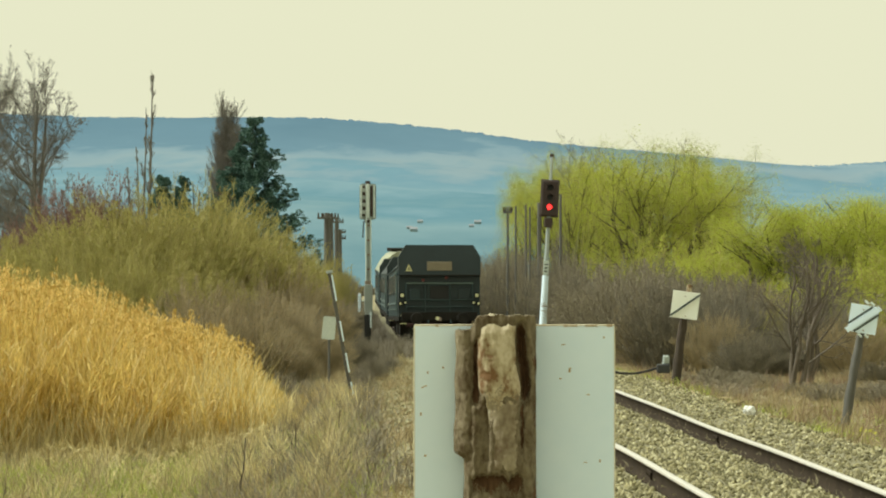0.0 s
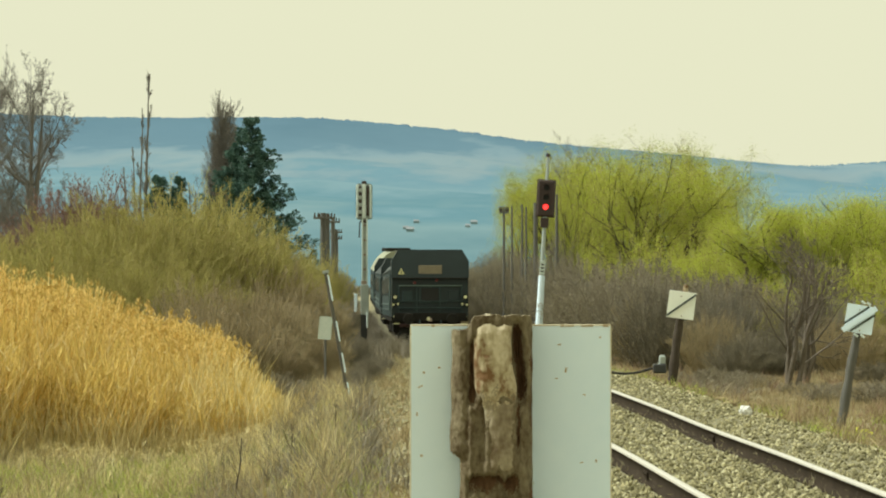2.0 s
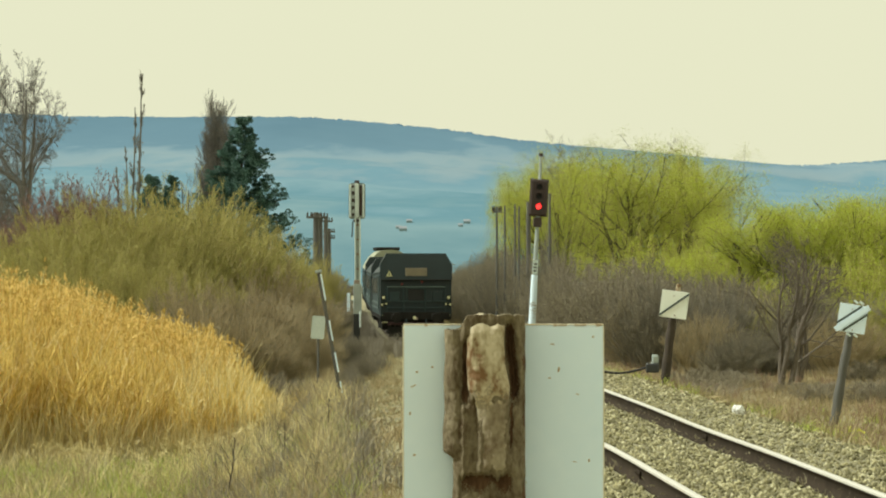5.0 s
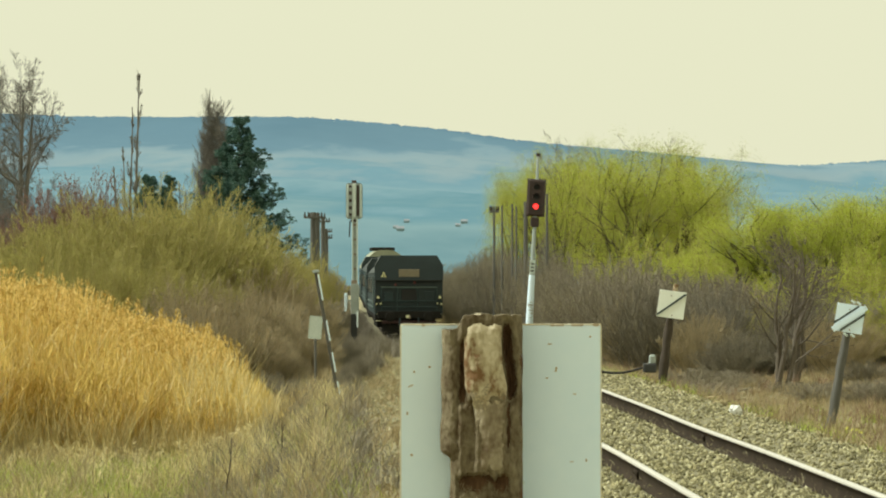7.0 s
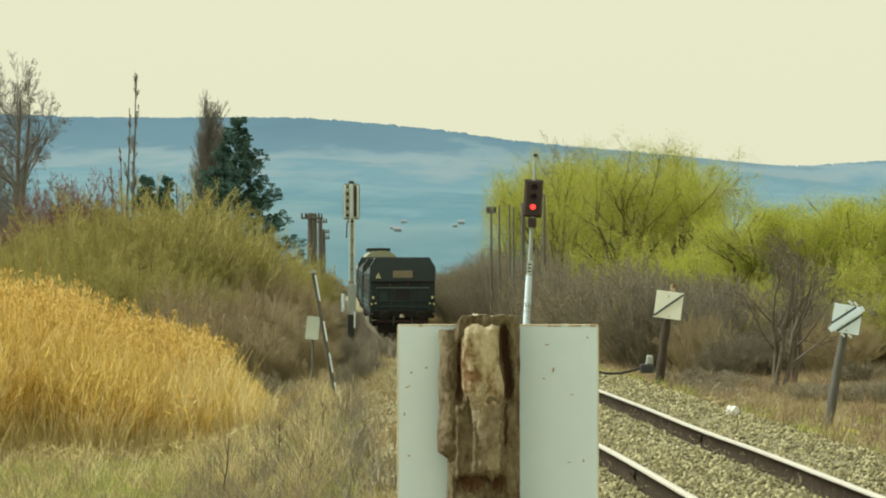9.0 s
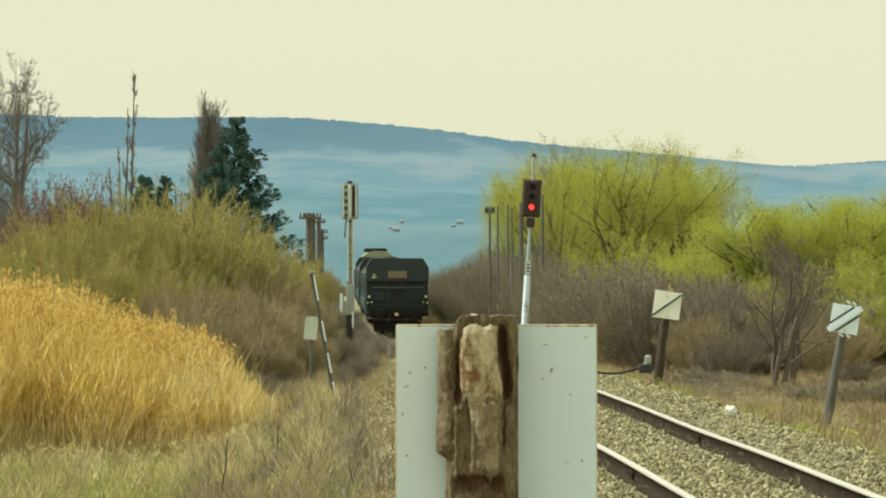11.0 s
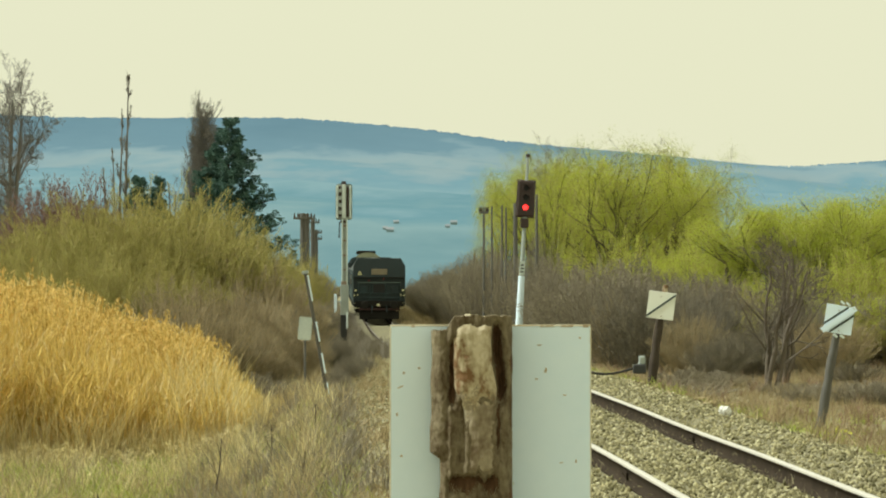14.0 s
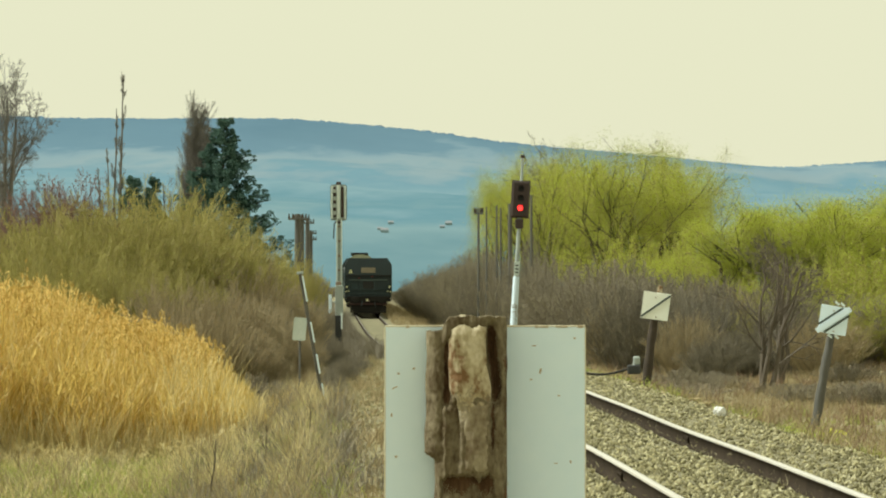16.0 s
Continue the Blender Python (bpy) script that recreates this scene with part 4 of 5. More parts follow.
r = random.Random(11)
olive = shrub("tall olive-yellow willow shrub coming into leaf", 4.85, 2.6, "twig_olive", "leaf_olive", 260, 13, .031)
scatter(olive, [(-10.0, 73, 20, 1.05, .95), (-9.0, 71, 80, 1.05, 1.05), (-7.9, 72, 140, 1.1, 1.15), (-6.7, 73, 210, 1.15, 1.2), (-5.9, 74, 260, 1.0, 1.12),
                (-8.8, 79, 33, 1.2, 1.12), (-7.2, 80, 300, 1.25, 1.24), (-6.3, 80, 120, 1.15, 1.2), (-10.6, 78, 190, 1.1, .95), (-8.3, 66, 10, .85, .82), (-6.9, 66.5, 55, .9, .86),
                (-11.6, 72, 130, 1, .84), (-6.3, 68, 155, .8, .78), (-9.6, 67, 245, .85, .78), (-12.4, 80, 45, 1, .85), (-4.85, 104, 15, .48, .86), (-5.3, 112, 140, .52, .9), (-5.3, 126, 230, .6, 1.0), (4.0, 146, 60, .6, .7), (5.6, 119, 310, .55, .6), (10.6, 90, 70, .65, .5), (12.8, 87, 160, .65, .45), (8.0, 97, 250, .6, .52)])
brown = shrub("brown leafless shrub with fine dense twigs", 3.4, 2.2, "twig", "leaf_brown", 190, 3, .05)
rust = shrub("rusty brown leafless shrub", 3.3, 2.2, "twig_rust", "leaf_brown", 200, 2, .045)
scatter(rust, [(-4.3, 72, 20, .95, 1.08), (-4.0, 77, 90, .8, .92), (-4.3, 82, 40, .8, .95), (-5.1, 79, 200, 1, 1.2), (-4.4, 66, 10, .8, .64), (-3.6, 68, 200, .75, .62), (-5.2, 64, 70, .7, .5), (-3.0, 67, 280, .5, .42),
               (-4.9, 70, 130, .9, .8), (-3.5, 73, 300, .7, .75), (-5.0, 62, 15, .7, .74), (-4.2, 62.5, 110, .7, .66), (-3.75, 63, 200, .55, .52), (-4.6, 65, 280, .8, .86), (-3.9, 66, 330, .7, .78), (-5.6, 64, 60, .75, .9),
               (6.6, 90, 30, .8, .8), (8.1, 84, 160, .7, .6), (12.0, 83, 240, .8, .55), (9.9, 92, 0, .9, .9)])
rows = []
for k in range(26):      # left of the line, farther on
    y = 88 + k * 9
    rows.append((float(track_x(y)) - 5.3 - r.uniform(0, 1.6), y, r.uniform(0, 360), r.uniform(.85, 1.15), r.uniform(.85, 1.25)))
hedge = curve_through([(60, 1.35), (120, 1.35), (145, 1.5), (160, 1.55), (178, 1.3), (230, .95), (292, .62), (360, .5), (900, .45)])
for k in range(32):      # right of the line, lower and lower with distance
    y = 111 + k * 7.2
    rows.append((float(track_x(y)) + 4.9 + r.uniform(0, 1.5), y, r.uniform(0, 360), r.uniform(.85, 1.15), float(hedge(y)) * r.uniform(.9, 1.1)))
for k in range(22):      # far hedges that close the view along the line
    y = 330 + k * 22
    for q in (-1, 1):
        rows.append((float(track_x(y)) + q * (6.5 + r.uniform(0, 3)), y, r.uniform(0, 360), r.uniform(1.2, 1.8), r.uniform(.4, .52)))
for k in range(34):      # the belt beside the track
    x = (6.2 if k < 17 else 6.6) + (k % 17) * .8
    y = (92 if k < 17 else 103) + r.uniform(-5, 5)
    rows.append((x, y, r.uniform(0, 360), r.uniform(.9, 1.2), r.uniform(.85, 1.15) * (.62 if x > 10.5 else 1)))
rows2 = rows[1::3]
rows = [q for q in rows if q not in rows2]
for k in range(13):      # close behind the mast on the left
    y = 126 + k * 8
    rows.append((float(track_x(y)) - 4.0 - r.uniform(0, .5), y, r.uniform(0, 360), r.uniform(.7, .85), r.uniform(.66, .8)))
scatter(brown, rows)
dark = shrub("dull dark brown bare shrub", 3.6, 2.1, "twig_dark", "leaf_brown", 170, 2, .05)
scatter(dark, rows2 + [(-2.1, 78, 40, .28, .22), (-2.4, 84, 150, .3, .24), (-2.5, 91, 260, .32, .26), (-2.9, 98, 20, .34, .26),
                       (-1.48, 62, 30, .2, .16), (-1.62, 65, 120, .22, .17), (-1.3, 67, 210, .2, .15), (-1.75, 59, 300, .2, .14), (-3.7, 70, 0, .7, .6), (-4.9, 69, 90, .75, .7), (7.2, 88, 10, .8, .8), (8.8, 87, 190, .9, .85), (11.4, 86, 100, .8, .8), (9.4, 83, 20, .7, .42), (10.2, 84, 130, .7, .42), (8.7, 82, 250, .65, .4)])
red = shrub("reddish bare shrub with tangled twigs", 6.4, 3.4, "twig_red", "leaf_red", 240, 8, .065)
scatter(red, [(-15.9, 116, 10, 1.05, 1.02), (-14.5, 114, 100, 1, 1.12), (-13.3, 113, 160, .9, 1.1), (-17.6, 118, 220, 1, .82), (-19.4, 118, 50, 1, .7)])
fresh = shrub("yellow-green shrub in fresh spring leaf", 3.6, 2.8, "twig_olive", "leaf_willow", 170, 5, .06)
scatter(fresh, [(12.6, 98, 0, 1, 1), (14.6, 97, 80, 1.1, 1.1), (16.6, 98, 150, 1.1, 1.15), (18.6, 99, 220, 1.1, 1.1), (10.2, 108, 40, .9, 1.15), (8.6, 112, 300, .9, 1.15), (9.3, 122, 90, 1.1, 1.5), (11.6, 121, 190, 1.1, 1.5), (15.4, 88, 100, .8, .75), (13.6, 90, 200, .8, .7), (11.2, 95, 20, .8, .75), (12.4, 92, 260, .8, .7), (14.2, 91, 330, .8, .72)])
low = shrub("low tangled brown brush", 1.3, 1.3, "twig", "leaf_brown", 120, 2, .035)
rows = [(-3.4 - .55 * (k % 6) + r.uniform(-.2, .2), 58 + 1.6 * (k // 6) + r.uniform(-.7, .7), r.uniform(0, 360), r.uniform(.7, 1.1), r.uniform(.6, 1.0)) for k in range(24)]
rows += [(5.6 + .45 * k + r.uniform(-.3, .3), 68 + r.uniform(-9, 9), r.uniform(0, 360), r.uniform(.6, 1.1), r.uniform(.35, .8)) for k in range(24)]
rows += [(-1.75, 70, 10, .35, .5), (-1.85, 66, 60, .35, .5), (-1.7, 63, 110, .3, .4)]
scatter(low, rows)


def willow(h, seed_group, dense):
    reseed("willow%.1f" % h)
    ob = thing("willow_tree", "willow in fresh yellow-green spring leaf", "tree", seed_group)
    heap = Heap()
    P = np.concatenate([trunk_line(h * q, 9, ln, .05) for q, ln in ((.75, .05), (.7, -.35), (.7, .4), (.85, -.1))])
    R = np.tile(np.linspace(.26, .06, 9), (4, 1))
    heap.add(*tubes(P, R, 8))
    P1, R1 = grow(P, R, 9, .3, 1, 48, .5, .12, fade=.35)
    heap.add(*tubes(P1, R1, 4))
    P2, R2 = grow(P1, R1, 7, .2, 1, 42, .52, .05, fade=.3)
    heap.add(*tubes(P2, np.maximum(R2, .008), 3))
    part("trunk", heap, M["bark_dark"], ob)
    P3, R3 = grow(P2, R2, 7, .15, 1, 50, .95, -.75, fade=.2, k=6)
    tw = Heap().add(*tubes(P3, np.full(R3.shape, .005), 3))
    part("twig_curtain", tw, M["twig_olive"], ob)
    part("crown", Heap().add(*leaves(sample(P3, dense, .05, 1, .24), .06, 2.4, .8)), M["leaf_willow"], ob)
    return ob


wil = willow(8.6, "willows", 46)
scatter(wil, [(10.6, 140, 0, 1.0, 1.06), (6.6, 146, 130, .8, 1.0), (8.0, 246, 20, .85, 1.25), (10.2, 242, 220, 1.0, 1.4), (13.6, 143, 240, .85, .98), (8.8, 152, 60, .9, .98), (11.8, 151, 170, .9, 1.04)])
wil2 = willow(6.2, "willows", 50)
scatter(wil2, [(13.2, 112, 30, .95, .9), (16.2, 110, 150, 1.0, 1.0), (19.6, 112, 270, 1, 1.05), (10.4, 116, 80, .75, .7), (14.8, 118, 200, 1, 1.0), (18, 119, 310, 1, 1.05)])
bt = bare_tree("bare_tree", "tall bare tree with a wide twiggy crown", 11.6, .22, "bare trees", "bark", ("leaf_brown", 1, .03), levels=((14, .28, .95, 56, .40, .2), (9, .2, 1, 45, .5, .1), (9, .15, 1, 42, .45, .03), (5, .2, 1, 40, .5, 0)), stems=2, spread=.12, twig=.0055)
scatter(bt, [(-19.1, 130, 0, .9, 1.12), (-21.3, 134, 120, .75, 1.08)])
top = bare_tree("bare_tree", "bare thin-branched tree behind the willows", 11.0, .15, "bare trees", "twig_dark", ("leaf_olive", 1, .045),
                levels=((10, .45, .98, 38, .3, .15), (8, .2, 1, 38, .5, .05), (6, .15, 1, 36, .5, .02)), stems=3, spread=.2, twig=.0055)
scatter(top, [(8.6, 152, 0, 1.05, .97), (13.1, 150, 90, .95, .93), (10.8, 154, 200, .9, .88), (7.2, 155, 300, .8, .86)])
small = bare_tree("bare_tree", "small bare brown tree with upright forks", 3.2, .075, "bare trees", "bark_mid", ("leaf_brown", 2, .035),
                  levels=((8, .22, .95, 48, .5, .18), (6, .2, 1, 42, .5, .08), (4, .2, 1, 38, .5, .02)), stems=3, spread=.30, wob=.16)
scatter(small, [(8.9, 72, 0, 1.05, 1.12), (9.7, 75, 70, 1, 1.08)])


def poplar(label, h, r0, dense, ratio, bud, ang=20, fade=.75, lean=.01):
    reseed("%s%.1f" % (label, h))
    ob = thing("poplar", label, "tree", "poplars")
    P = trunk_line(h, 10, lean, .02)
    R = np.linspace(r0, .03, 10)[None]
    heap = Heap().add(*tubes(P, R, 8))
    P1, R1 = grow(P, R, dense, .08, .97, ang, ratio, .12, fade=fade, wob=.03)
    heap.add(*tubes(P1, np.maximum(R1, .015), 4))
    P2, R2 = grow(P1, R1, 8, .15, 1, 20, .45, .14, wob=.04)
    heap.add(*tubes(P2, np.maximum(R2, .008), 3))
    P3, R3 = grow(P2, R2, 5, .2, 1, 22, .5, .12, k=4)
    heap.add(*tubes(P3, np.maximum(R3, .006), 3))
    part("trunk", heap, M["bark"], ob)
    part("crown", Heap().add(*leaves(sample(P3, 1, .2, 1, .04), .06)), M[bud], ob)
    return ob


put(poplar("tall thin bare poplar", 17.6, .17, 26, .10, "leaf_brown", 13, .6, .036), True, -21.25, 200, 0)
put(poplar("tall thin bare poplar", 15.2, .13, 20, .09, "leaf_brown", 13, .6, .022), True, -21.45, 200.5, 0)
put(poplar("tall thin bare poplar", 11.0, .11, 14, .09, "leaf_brown", 14, .6, -.075), True, -21.5, 200.2, 0)
put(poplar("tall thin bare poplar", 12.4, .11, 14, .09, "leaf_brown", 14, .6, -.025), True, -21.4, 199.8, 0)
scatter(poplar("dense brown bare poplar", 15.8, .2, 105, .22, "leaf_brown", 12, .4), [(-16.1, 206, 0, 1.1, .95), (-15.4, 207, 130, 1.05, .97), (-15.0, 205.5, 250, 1, .88), (-16.5, 207, 70, .9, .86)])
scatter(bare_tree("bare_tree", "low grey twiggy tree", 11.2, .12, "bare trees", "bark", None, levels=((9, .3, .95, 40, .4, .1), (6, .2, 1, 38, .5, .05), (5, .2, 1, 36, .5, 0)), stems=2, spread=.1),
        [(-17.6, 204, 0, 1, 1)])


def pine(h, w, whorls, pads):
    """A conifer with level boughs that turn up at their ends and carry separate pads of needles."""
    reseed("pine%.1f" % h)
    ob = thing("pine", "dark green pine with layered level boughs", "tree", "conifers")
    P = trunk_line(h, 10, 0, .01)
    R = np.linspace(.24, .03, 10)[None]
    heap, tufts = Heap().add(*tubes(P, R, 8)), []
    for q in range(whorls):
        t = .10 + .89 * q / (whorls - 1)
        n = 6 if t > .85 else 10
        reach = w * (max(1 - t, .0) ** .85 * .93 + .07)
        P1, R1 = grow(P, R, n, t - .012, min(t + .012, .995), 84, reach / h, .10, k=6, wob=.04, fade=0)
        heap.add(*tubes(P1, np.maximum(R1 * .4, .02), 4))
        m = len(P1)
        for f in np.linspace(.42, 1.0, pads):
            x = min(f, .999) * 5
            c = P1[:, int(x)] * (1 - x % 1) + P1[:, min(int(x) + 1, 5)] * (x % 1)
            c = c + rng.normal(size=c.shape) * [.12, .12, .05]
            size = (.26 + .26 * f) * (1.05 - .5 * t) * rng.uniform(.7, 1.2, m)
            for up in (0, .9):
                b = rng.normal(size=(m, 46, 3))
                b = b / np.linalg.norm(b, axis=2, keepdims=True) * rng.random((m, 46, 1)) ** .4
                tufts.append((c[:, None] + [0, 0, .10 + .28 * up * f] + b * size[:, None, None] * (1 - .35 * up) * [1, 1, .42]).reshape(-1, 3))
    part("trunk", heap, M["bark_dark"], ob)
    part("crown", Heap().add(*leaves(np.concatenate(tufts), .2, 3.0, -.5)), M["needle"], ob)
    return ob


scatter(pine(14.1, 5.3, 22, 5), [(-13.45, 200, 40, 1.0, 1)])
scatter(pine(9.4, 2.6, 13, 4), [(-19.9, 200, 40, 1, 1.06), (-18.8, 203, 90, .8, 1.0)])


# ---- reeds, grass, weeds ----
def clump(n, place, h, w, bend=.25, k=4):
    """Blades at the given places: heights h, widths w."""
    th = rng.uniform(0, 2 * np.pi, n)
    s = np.linspace(0, 1, k)[None, :, None]
    d = np.stack([np.cos(th), np.sin(th), np.zeros(n)], -1)[:, None]
    b = (bend * h * rng.uniform(.2, 1.3, n))[:, None, None]
    P = place[:, None] + d * b * s ** 2 + np.array([0, 0, 1.0]) * (h[:, None, None] * s)
    W = w[:, None] * np.linspace(1, .15, k)[None]
    return P, W


def stuff(name, heap, material, label, category):
    ob = part(name, heap, M[material])
    return tagged(ob, label, category, kind="stuff")


reed_top = curve_through([(-14, 2.5), (-9, 2.38), (-7.2, 2.15), (-5.9, 1.74), (-4.9, 1.32), (-4.2, 1.05), (-3.55, .74), (-3.15, .40), (-2.85, 0.0), (-2.55, -.45), (-2.2, -.8)])


def reed_edge(x):
    """The front edge of the reed bed."""
    return 44.7 + .35 * (x + 7) + .45 * waves(x, x * 0, 1.7)


def reeds():
    reseed("reeds")
    n = 15000
    x = rng.uniform(-11.5, -2.45, n)
    y = reed_edge(x) + rng.random(n) * 11
    ok = y < 57
    x, y = x[ok], y[ok]
    n = len(x)
    z = land(x, y)
    h = np.clip((reed_top(x * 46 / np.maximum(y, 44)) - z) * rng.uniform(.66, .97, n) + .012 * (y - 46), .3, 4)
    h *= .93 + .12 * waves(x, y, 2.6)
    h *= np.where(y < reed_edge(x) + .9, rng.uniform(.5, 1, n), 1)
    P, W = clump(n, np.stack([x, y, z - .05], -1), h, np.full(n, .017), .16, 5)
    heap = Heap().add(*ribbons(P, W + .004))
    # leaves along the stalks
    L, _ = grow(P, W, 3, .25, .9, 32, .28, -.06, k=4)
    heap.add(*ribbons(L, np.tile(np.array([.014, .02, .014, .003]), (len(L), 1))))
    stuff("reed_bed", heap, "reed", "dense golden dry reeds", "reeds")
    pick = (rng.random(n) < .45) & (x < -3.3 - .6 * rng.random(n)) & (h > .75 * (reed_top(x) - z))
    tip = P[pick][:, -1]
    m = len(tip)
    q = np.repeat(tip, 10, 0) + rng.normal(size=(m * 10, 3)) * [.022, .022, .08]
    stuff("reed_plumes", Heap().add(*leaves(q, .11, 4.0, -1.6)), "plume", "orange-brown feathery reed plumes", "reeds")
    # pale broken straws along the edge of the bed
    n = 9000
    x = rng.uniform(-11, -2.5, n)
    y = reed_edge(x) - 1.0 + rng.random(n) * 1.6
    P, W = clump(n, np.stack([x, y, land(x, y) - .03], -1), (.1 + .75 * rng.random(n) ** 2) * np.clip((-x - 1.6) / 3, .3, 1), np.full(n, .02), .7, 4)
    nf = 11000
    x = rng.uniform(-11, -2.8, nf)
    y = reed_edge(x) - .6 + rng.random(nf) * 1.5
    hf = np.clip((.15 + .65 * rng.random(nf) ** 2.2) * (reed_top(x) + .9) * (1 + .25 * waves(x, y, 2.9)), .2, 2.6)
    PF, WF = clump(nf, np.stack([x, y, land(x, y) - .03], -1), hf, np.full(nf, .02), .5, 5)
    LF, _ = grow(PF, WF, 2, .3, .95, 45, .22, -.15, k=4)
    short = Heap().add(*ribbons(PF, WF)).add(*ribbons(LF, np.tile(np.array([.012, .022, .016, .003]), (len(LF), 1))))
    stuff("short_reeds", short, "reed", "short pale golden reeds along the edge", "reeds")
    n2 = 500
    x = rng.uniform(-4.2, -2.5, n2)
    y = rng.uniform(45.0, 47.5, n2)
    P2, W2 = clump(n2, np.stack([x, y, land(x, y)], -1), rng.uniform(.3, 1.0, n2) * np.clip(reed_top(x) + 1.2, .3, 2.2), np.full(n2, .022), .4, 4)
    n3 = 4200
    x = rng.uniform(-11, -3.0, n3)
    y = reed_edge(x) - 1.1 + rng.random(n3) * .8
    P3, W3 = clump(n3, np.stack([x, y, land(x, y) - .03], -1), (.25 + .95 * rng.random(n3) ** 1.5) * np.clip((-x - 1.8) / 3.5, .25, 1), np.full(n3, .02), .45, 4)
    stuff("front_straw", Heap().add(*ribbons(P3, W3)), "straw", "pale straw stalks standing before the reeds", "reeds")
    stuff("broken_straw", Heap().add(*ribbons(P, W)).add(*ribbons(P2, W2)), "straw", "pale broken straw at the reed edge", "reeds")


reeds()


def grass(name, n, xr, yr, hr, wid, material, label, bend=.45, keep=None, power=1.0):
    reseed(name)
    y = yr[0] + (yr[1] - yr[0]) * rng.random(n) ** power
    x = xr[0](y) + (xr[1](y) - xr[0](y)) * rng.random(n)
    ok = np.ones(n, bool) if keep is None else keep(x, y)
    x, y = x[ok], y[ok]
    n = len(x)
    h = rng.uniform(*hr, n) * (.7 + .5 * waves(x, y, 1.9) * waves(x + 4, y, 4.3) + .35 * waves(x, y, 3.7))
    P, W = clump(n, np.stack([x, y, land(x, y) - .02], -1), np.maximum(h, .04), np.full(n, wid), bend, 4)
    return stuff(name, Heap().add(*ribbons(P, W)), material, label, "grass")


left_of = lambda d: (lambda y: track_x(y) + d)
at_x = lambda v: (lambda y: np.full_like(y, v))
grass("dry_grass", 24000, (at_x(-9.5), left_of(-3.3)), (27, 62), (.14, .52), .013, "grass_dry", "tangled dry meadow grass", .6, power=1.3)
grass("green_grass", 22000, (at_x(-9.5), left_of(-3.0)), (27, 46), (.06, .26), .014, "grass_green", "fresh green grass patches", .5,
      lambda x, y: waves(x, y, 1.1) + .5 * smooth(-4, -8, x) * smooth(36, 42, y) > .12)
grass("brown_weeds", 15000, (at_x(-9), left_of(-3.7)), (28, 72), (.2, .75), .012, "grass_brown", "dead brown weeds", .35, lambda x, y: waves(x + 9, y, .9) > .05)
grass("bank_grass", 17000, (left_of(-4.8), left_of(-1.9)), (24, 100), (.06, .34), .013, "grass_dry", "sparse dry grass on the bank", .6, lambda x, y: waves(x, y, 2.2) > -.1)
grass("rough_weeds", 24000, (left_of(-5.2), left_of(-1.35)), (84, 190), (.3, .85), .03, "twig_dark", "dark weeds beside the line", .5)
grass("far_verge_weeds", 18000, (left_of(1.25), left_of(6.5)), (74, 260), (.2, .6), .035, "grass_brown", "brown weeds along the far ballast edge", .5, power=1.2)
grass("verge_grass", 20000, (left_of(2.25), left_of(19)), (32, 105), (.08, .36), .016, "grass_dry", "tall dry verge grass", .6, lambda x, y: waves(x, y, 1.4) > -.35, power=1.4)
grass("verge_weeds", 42000, (left_of(2.8), left_of(17)), (36, 100), (.08, .45), .015, "grass_brown", "reddish-brown dead weeds", .4, lambda x, y: waves(x, y, .8) > -.1)
grass("verge_green", 17000, (left_of(2.2), left_of(11)), (30, 64), (.05, .2), .015, "grass_green", "green tufts along the ballast", .5, lambda x, y: waves(x, y, 1.3) > .2)


def tussocks(name, n, per, d0, d1, y0, y1, hr, material, label):
    """Tufts of blades that spread from one foot."""
    reseed(name)
    y = y0 + (y1 - y0) * rng.random(n) ** 1.3
    x = track_x(y) + rng.uniform(d0, d1, n)
    hh, rr = rng.uniform(*hr, n), rng.uniform(.05, .16, n)
    x, y, hh, rr = (np.repeat(q, per) for q in (x, y, hh, rr))
    m = len(x)
    x, y = x + rng.normal(size=m) * rr, y + rng.normal(size=m) * rr
    P, W = clump(m, np.stack([x, y, land(x, y) - .02], -1), hh * rng.uniform(.5, 1.1, m), np.full(m, .013), .75, 4)
    stuff(name, Heap().add(*ribbons(P, W)), material, label, "grass")


tussocks("straw_tussocks", 480, 32, -12, -3.4, 28, 64, (.2, .55), "straw", "pale dry grass tussocks")
tussocks("green_tussocks", 480, 34, -12, -3.2, 28, 50, (.1, .3), "grass_green", "fresh green grass tufts")
tussocks("brown_tussocks", 430, 34, -12, -3.4, 27, 66, (.2, .6), "grass_brown", "dark dead weed tufts")
tussocks("grey_weeds", 340, 30, -5.4, -2.9, 29, 60, (.12, .46), "twig_dark", "greyish dead weed tufts")
tussocks("near_weeds", 65, 26, -9, -3.4, 25.5, 33, (.25, .6), "twig_dark", "dark dead weeds close by")
tussocks("bank_tussocks", 420, 30, -4.2, -1.9, 25, 84, (.06, .30), "grass_brown", "brown weed tufts on the bank")
tussocks("verge_tussocks", 760, 34, 2.2, 14, 31, 92, (.1, .42), "grass_brown", "dull brown verge tufts")
tussocks("verge_red_tussocks", 420, 34, 2.5, 15, 34, 92, (.12, .5), "twig_red", "reddish dead weed tufts")
tussocks("ballast_tufts", 300, 16, -3.2, 2.4, 24, 90, (.04, .13), "grass_dry", "small dry tufts in the ballast")
tussocks("verge_green_tufts", 150, 34, 2.3, 7, 33, 60, (.08, .24), "grass_green", "green tufts among the dead weeds")


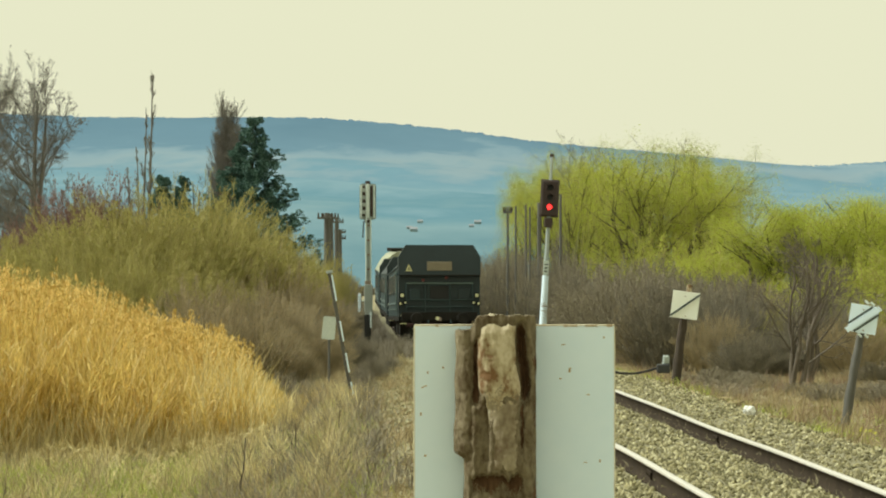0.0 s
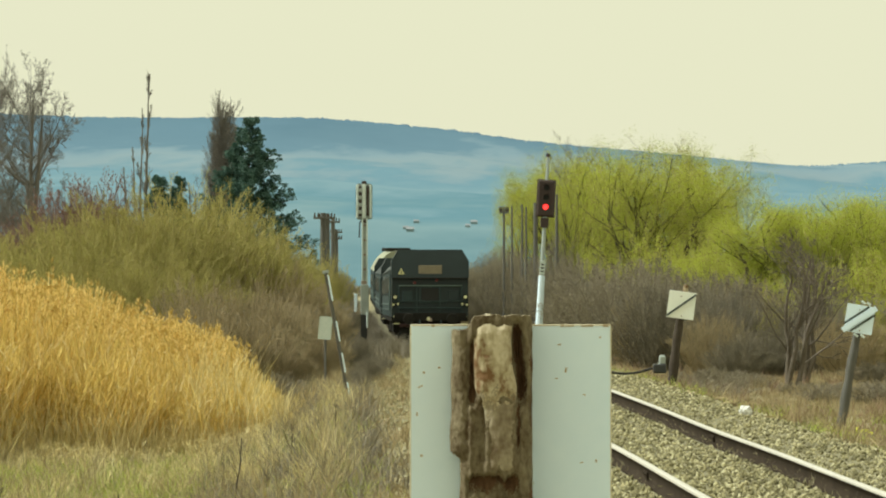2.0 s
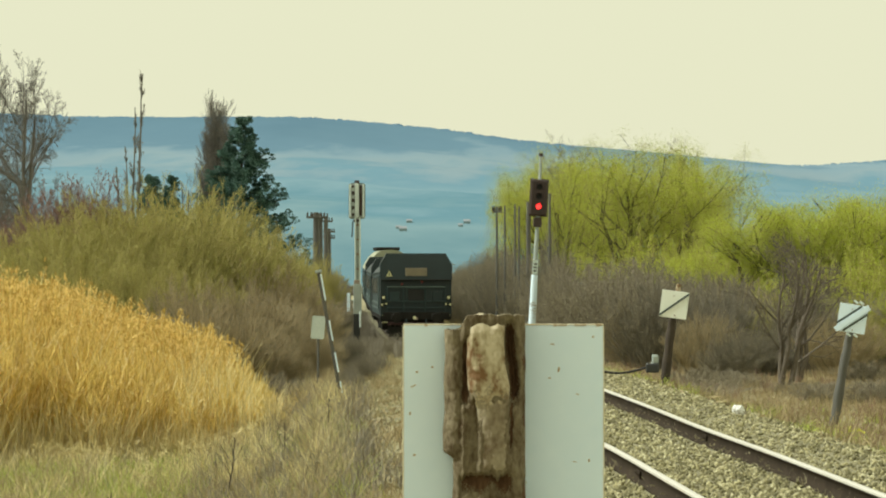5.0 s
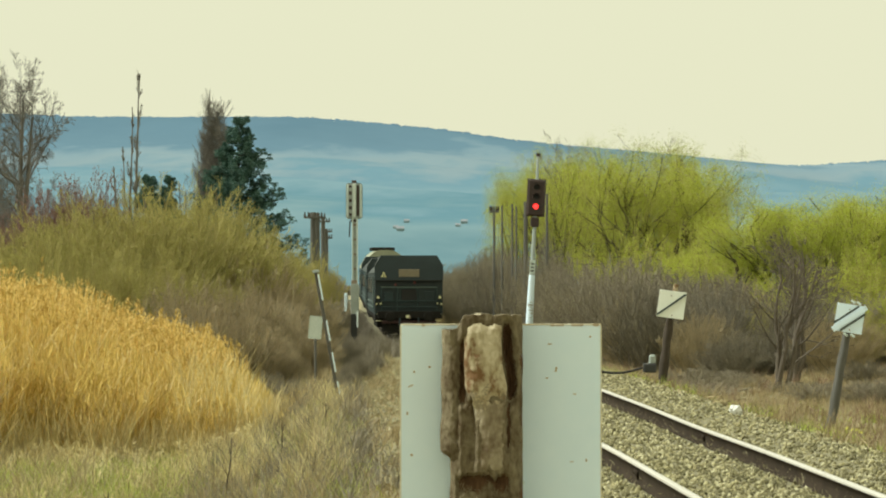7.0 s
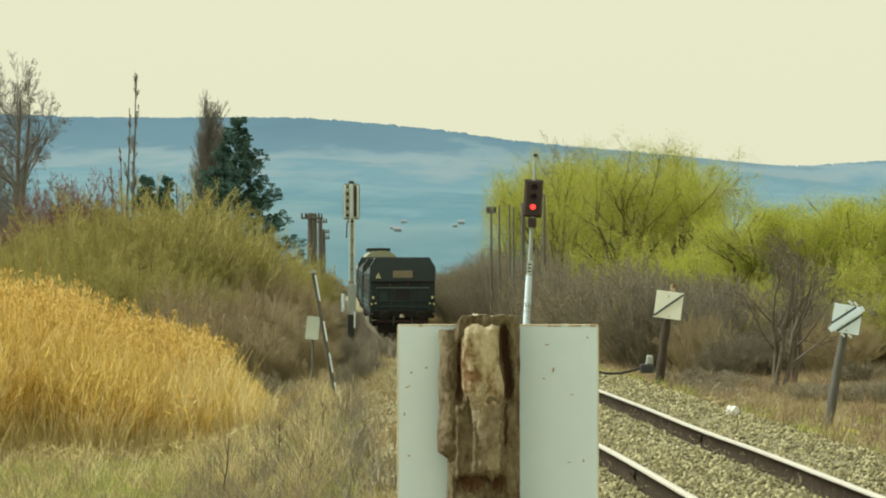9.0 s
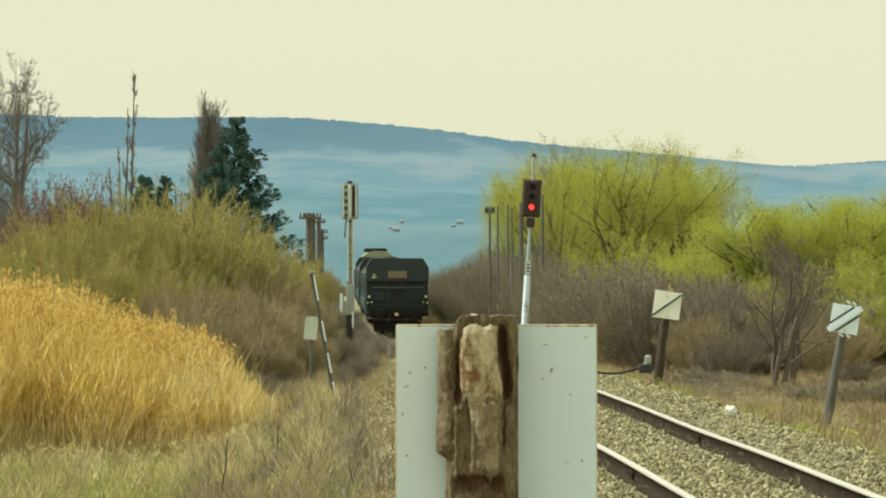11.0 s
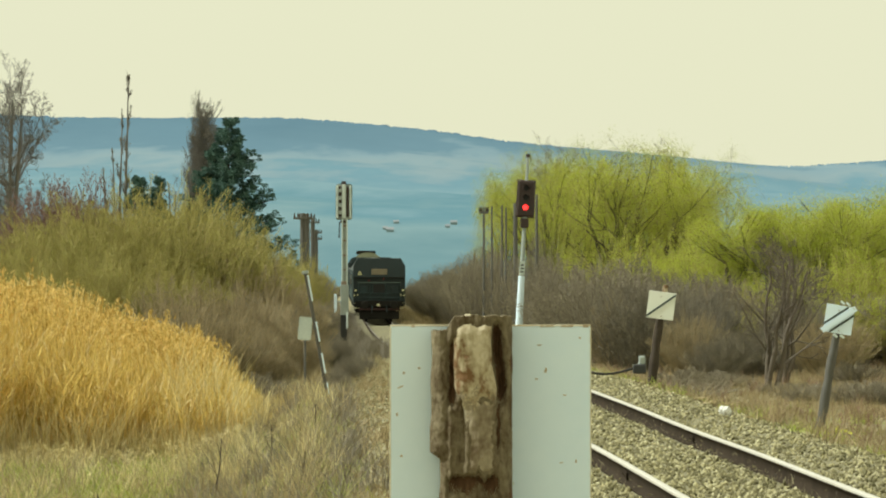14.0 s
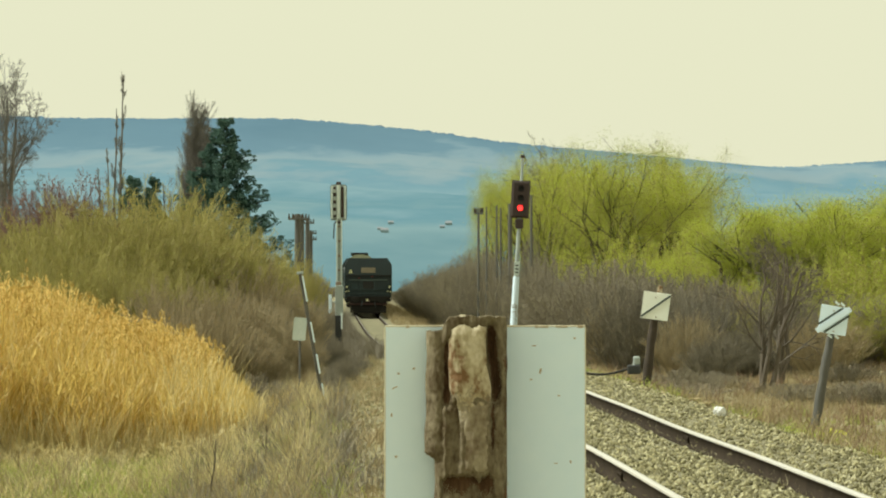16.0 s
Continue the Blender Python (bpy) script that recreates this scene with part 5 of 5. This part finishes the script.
def litter(name, n, d0, d1, y0, y1, size, material, label, cut):
    """Flattened leaves and stalks lying about in patches."""
    reseed(name)
    y = rng.uniform(y0, y1, n)
    x = track_x(y) + rng.uniform(d0, d1, n)
    ok = waves(x, y, 2.3) * .6 + waves(x + 7, y, 5.1) * .6 > cut
    x, y = x[ok], y[ok]
    c = np.stack([x, y, land(x, y) + rng.uniform(.01, .12, len(x))], -1)
    stuff(name, Heap().add(*leaves(c, size, 7.0)), material, label, "litter")


def strewn(name, n, x0, x1, y0, y1, h, size, material, label):
    reseed(name)
    x, y = rng.uniform(x0, x1, n), rng.uniform(y0, y1, n)
    y = y + reed_edge(x) - 43.4
    ok = waves(x, y, 2.1) + .6 * waves(x + 3, y, .9) + .5 * rng.normal(size=n) > .15
    x, y, n = x[ok], y[ok], int(ok.sum())
    c = np.stack([x, y, land(x, y) + rng.random(n) ** 2 * h], -1)
    stuff(name, Heap().add(*leaves(c, size, 13.0)), material, label, "litter")


strewn("reed_foot_straw", 20000, -9.5, -2.7, 39.8, 44.6, .40, .18, "straw", "pale trampled straw before the reeds")
strewn("reed_foot_green", 9000, -8.5, -3.6, 36.6, 41.2, .22, .16, "grass_green", "bright green growth before the reeds")
tussocks("green_edge_tufts", 300, 40, -10.6, -5.2, 35.5, 41, (.12, .3), "grass_green", "bright green grass tufts before the reeds")
litter("straw_litter", 15000, -12, -3.6, 26, 62, .20, "straw", "flattened pale straw in patches", .12)
litter("green_leaf_litter", 15000, -12, -3.3, 26, 60, .13, "grass_green", "low green leaf rosettes", .18)
litter("brown_litter", 17000, -12, -2.2, 26, 75, .18, "grass_brown", "dead brown leaf litter", .05)
litter("verge_litter", 18000, 2.1, 14, 30, 90, .18, "grass_brown", "dead brown verge litter", .0)


litter("ballast_straw", 15000, -2.6, 2.4, 23, 80, .05, "grass_dry", "short dry stalks blown over the ballast", -.1)
# small dark flakes that speckle the bed
litter("ballast_dirt", 5000, -2.6, 2.4, 23, 80, .05, "bark_dark", "small dark specks over the ballast", .1)


def weed_stalks():
    rows = [(-2.45, 33.5, .9), (-1.9, 36, .7), (-3.7, 32, .6), (-5.2, 33, .6), (-1.5, 40, .6), (-6.8, 32.5, .7)]
    for x, y, h in rows:
        ob = thing("dead_weed", "single dry dark weed stalk", "weed", "weed stalks", (x, y, float(land(x, y))))
        P = trunk_line(h, 6, .08, .1)
        R = np.linspace(.012, .005, 6)[None]
        hp = Heap().add(*tubes(P, R, 4))
        P1, R1 = grow(P, R, 7, .35, 1, 35, .3, .1, k=4)
        part("stalk", hp, M["bark_dark"], ob)
        for q in range(len(P1)):
            part("side_shoot", Heap().add(*tubes(P1[q:q + 1], np.maximum(R1[q:q + 1], .003), 3)), M["bark_dark"], ob)


weed_stalks()


def flowers():
    c = np.stack([rng.normal(6.75, .14, 110), rng.normal(46.6, .25, 110), np.zeros(110)], -1)
    c[:, 2] = land(c[:, 0], c[:, 1]) + rng.uniform(.03, .22, 110)
    stuff("yellow_flowers", Heap().add(*leaves(c, .09, 1.6)), "flower", "small yellow spring flowers", "flowers")


flowers()


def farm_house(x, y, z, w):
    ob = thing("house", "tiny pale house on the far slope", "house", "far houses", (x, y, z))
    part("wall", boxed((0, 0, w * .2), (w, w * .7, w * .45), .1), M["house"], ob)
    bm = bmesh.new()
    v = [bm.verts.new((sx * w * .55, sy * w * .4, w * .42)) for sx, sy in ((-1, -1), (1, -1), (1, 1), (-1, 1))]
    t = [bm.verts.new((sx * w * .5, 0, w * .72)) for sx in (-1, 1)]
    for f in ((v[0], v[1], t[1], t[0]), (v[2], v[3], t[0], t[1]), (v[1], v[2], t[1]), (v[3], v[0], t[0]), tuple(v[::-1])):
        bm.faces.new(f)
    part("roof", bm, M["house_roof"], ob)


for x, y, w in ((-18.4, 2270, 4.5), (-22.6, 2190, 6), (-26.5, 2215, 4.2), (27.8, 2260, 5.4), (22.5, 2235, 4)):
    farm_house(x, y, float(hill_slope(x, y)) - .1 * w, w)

motions()
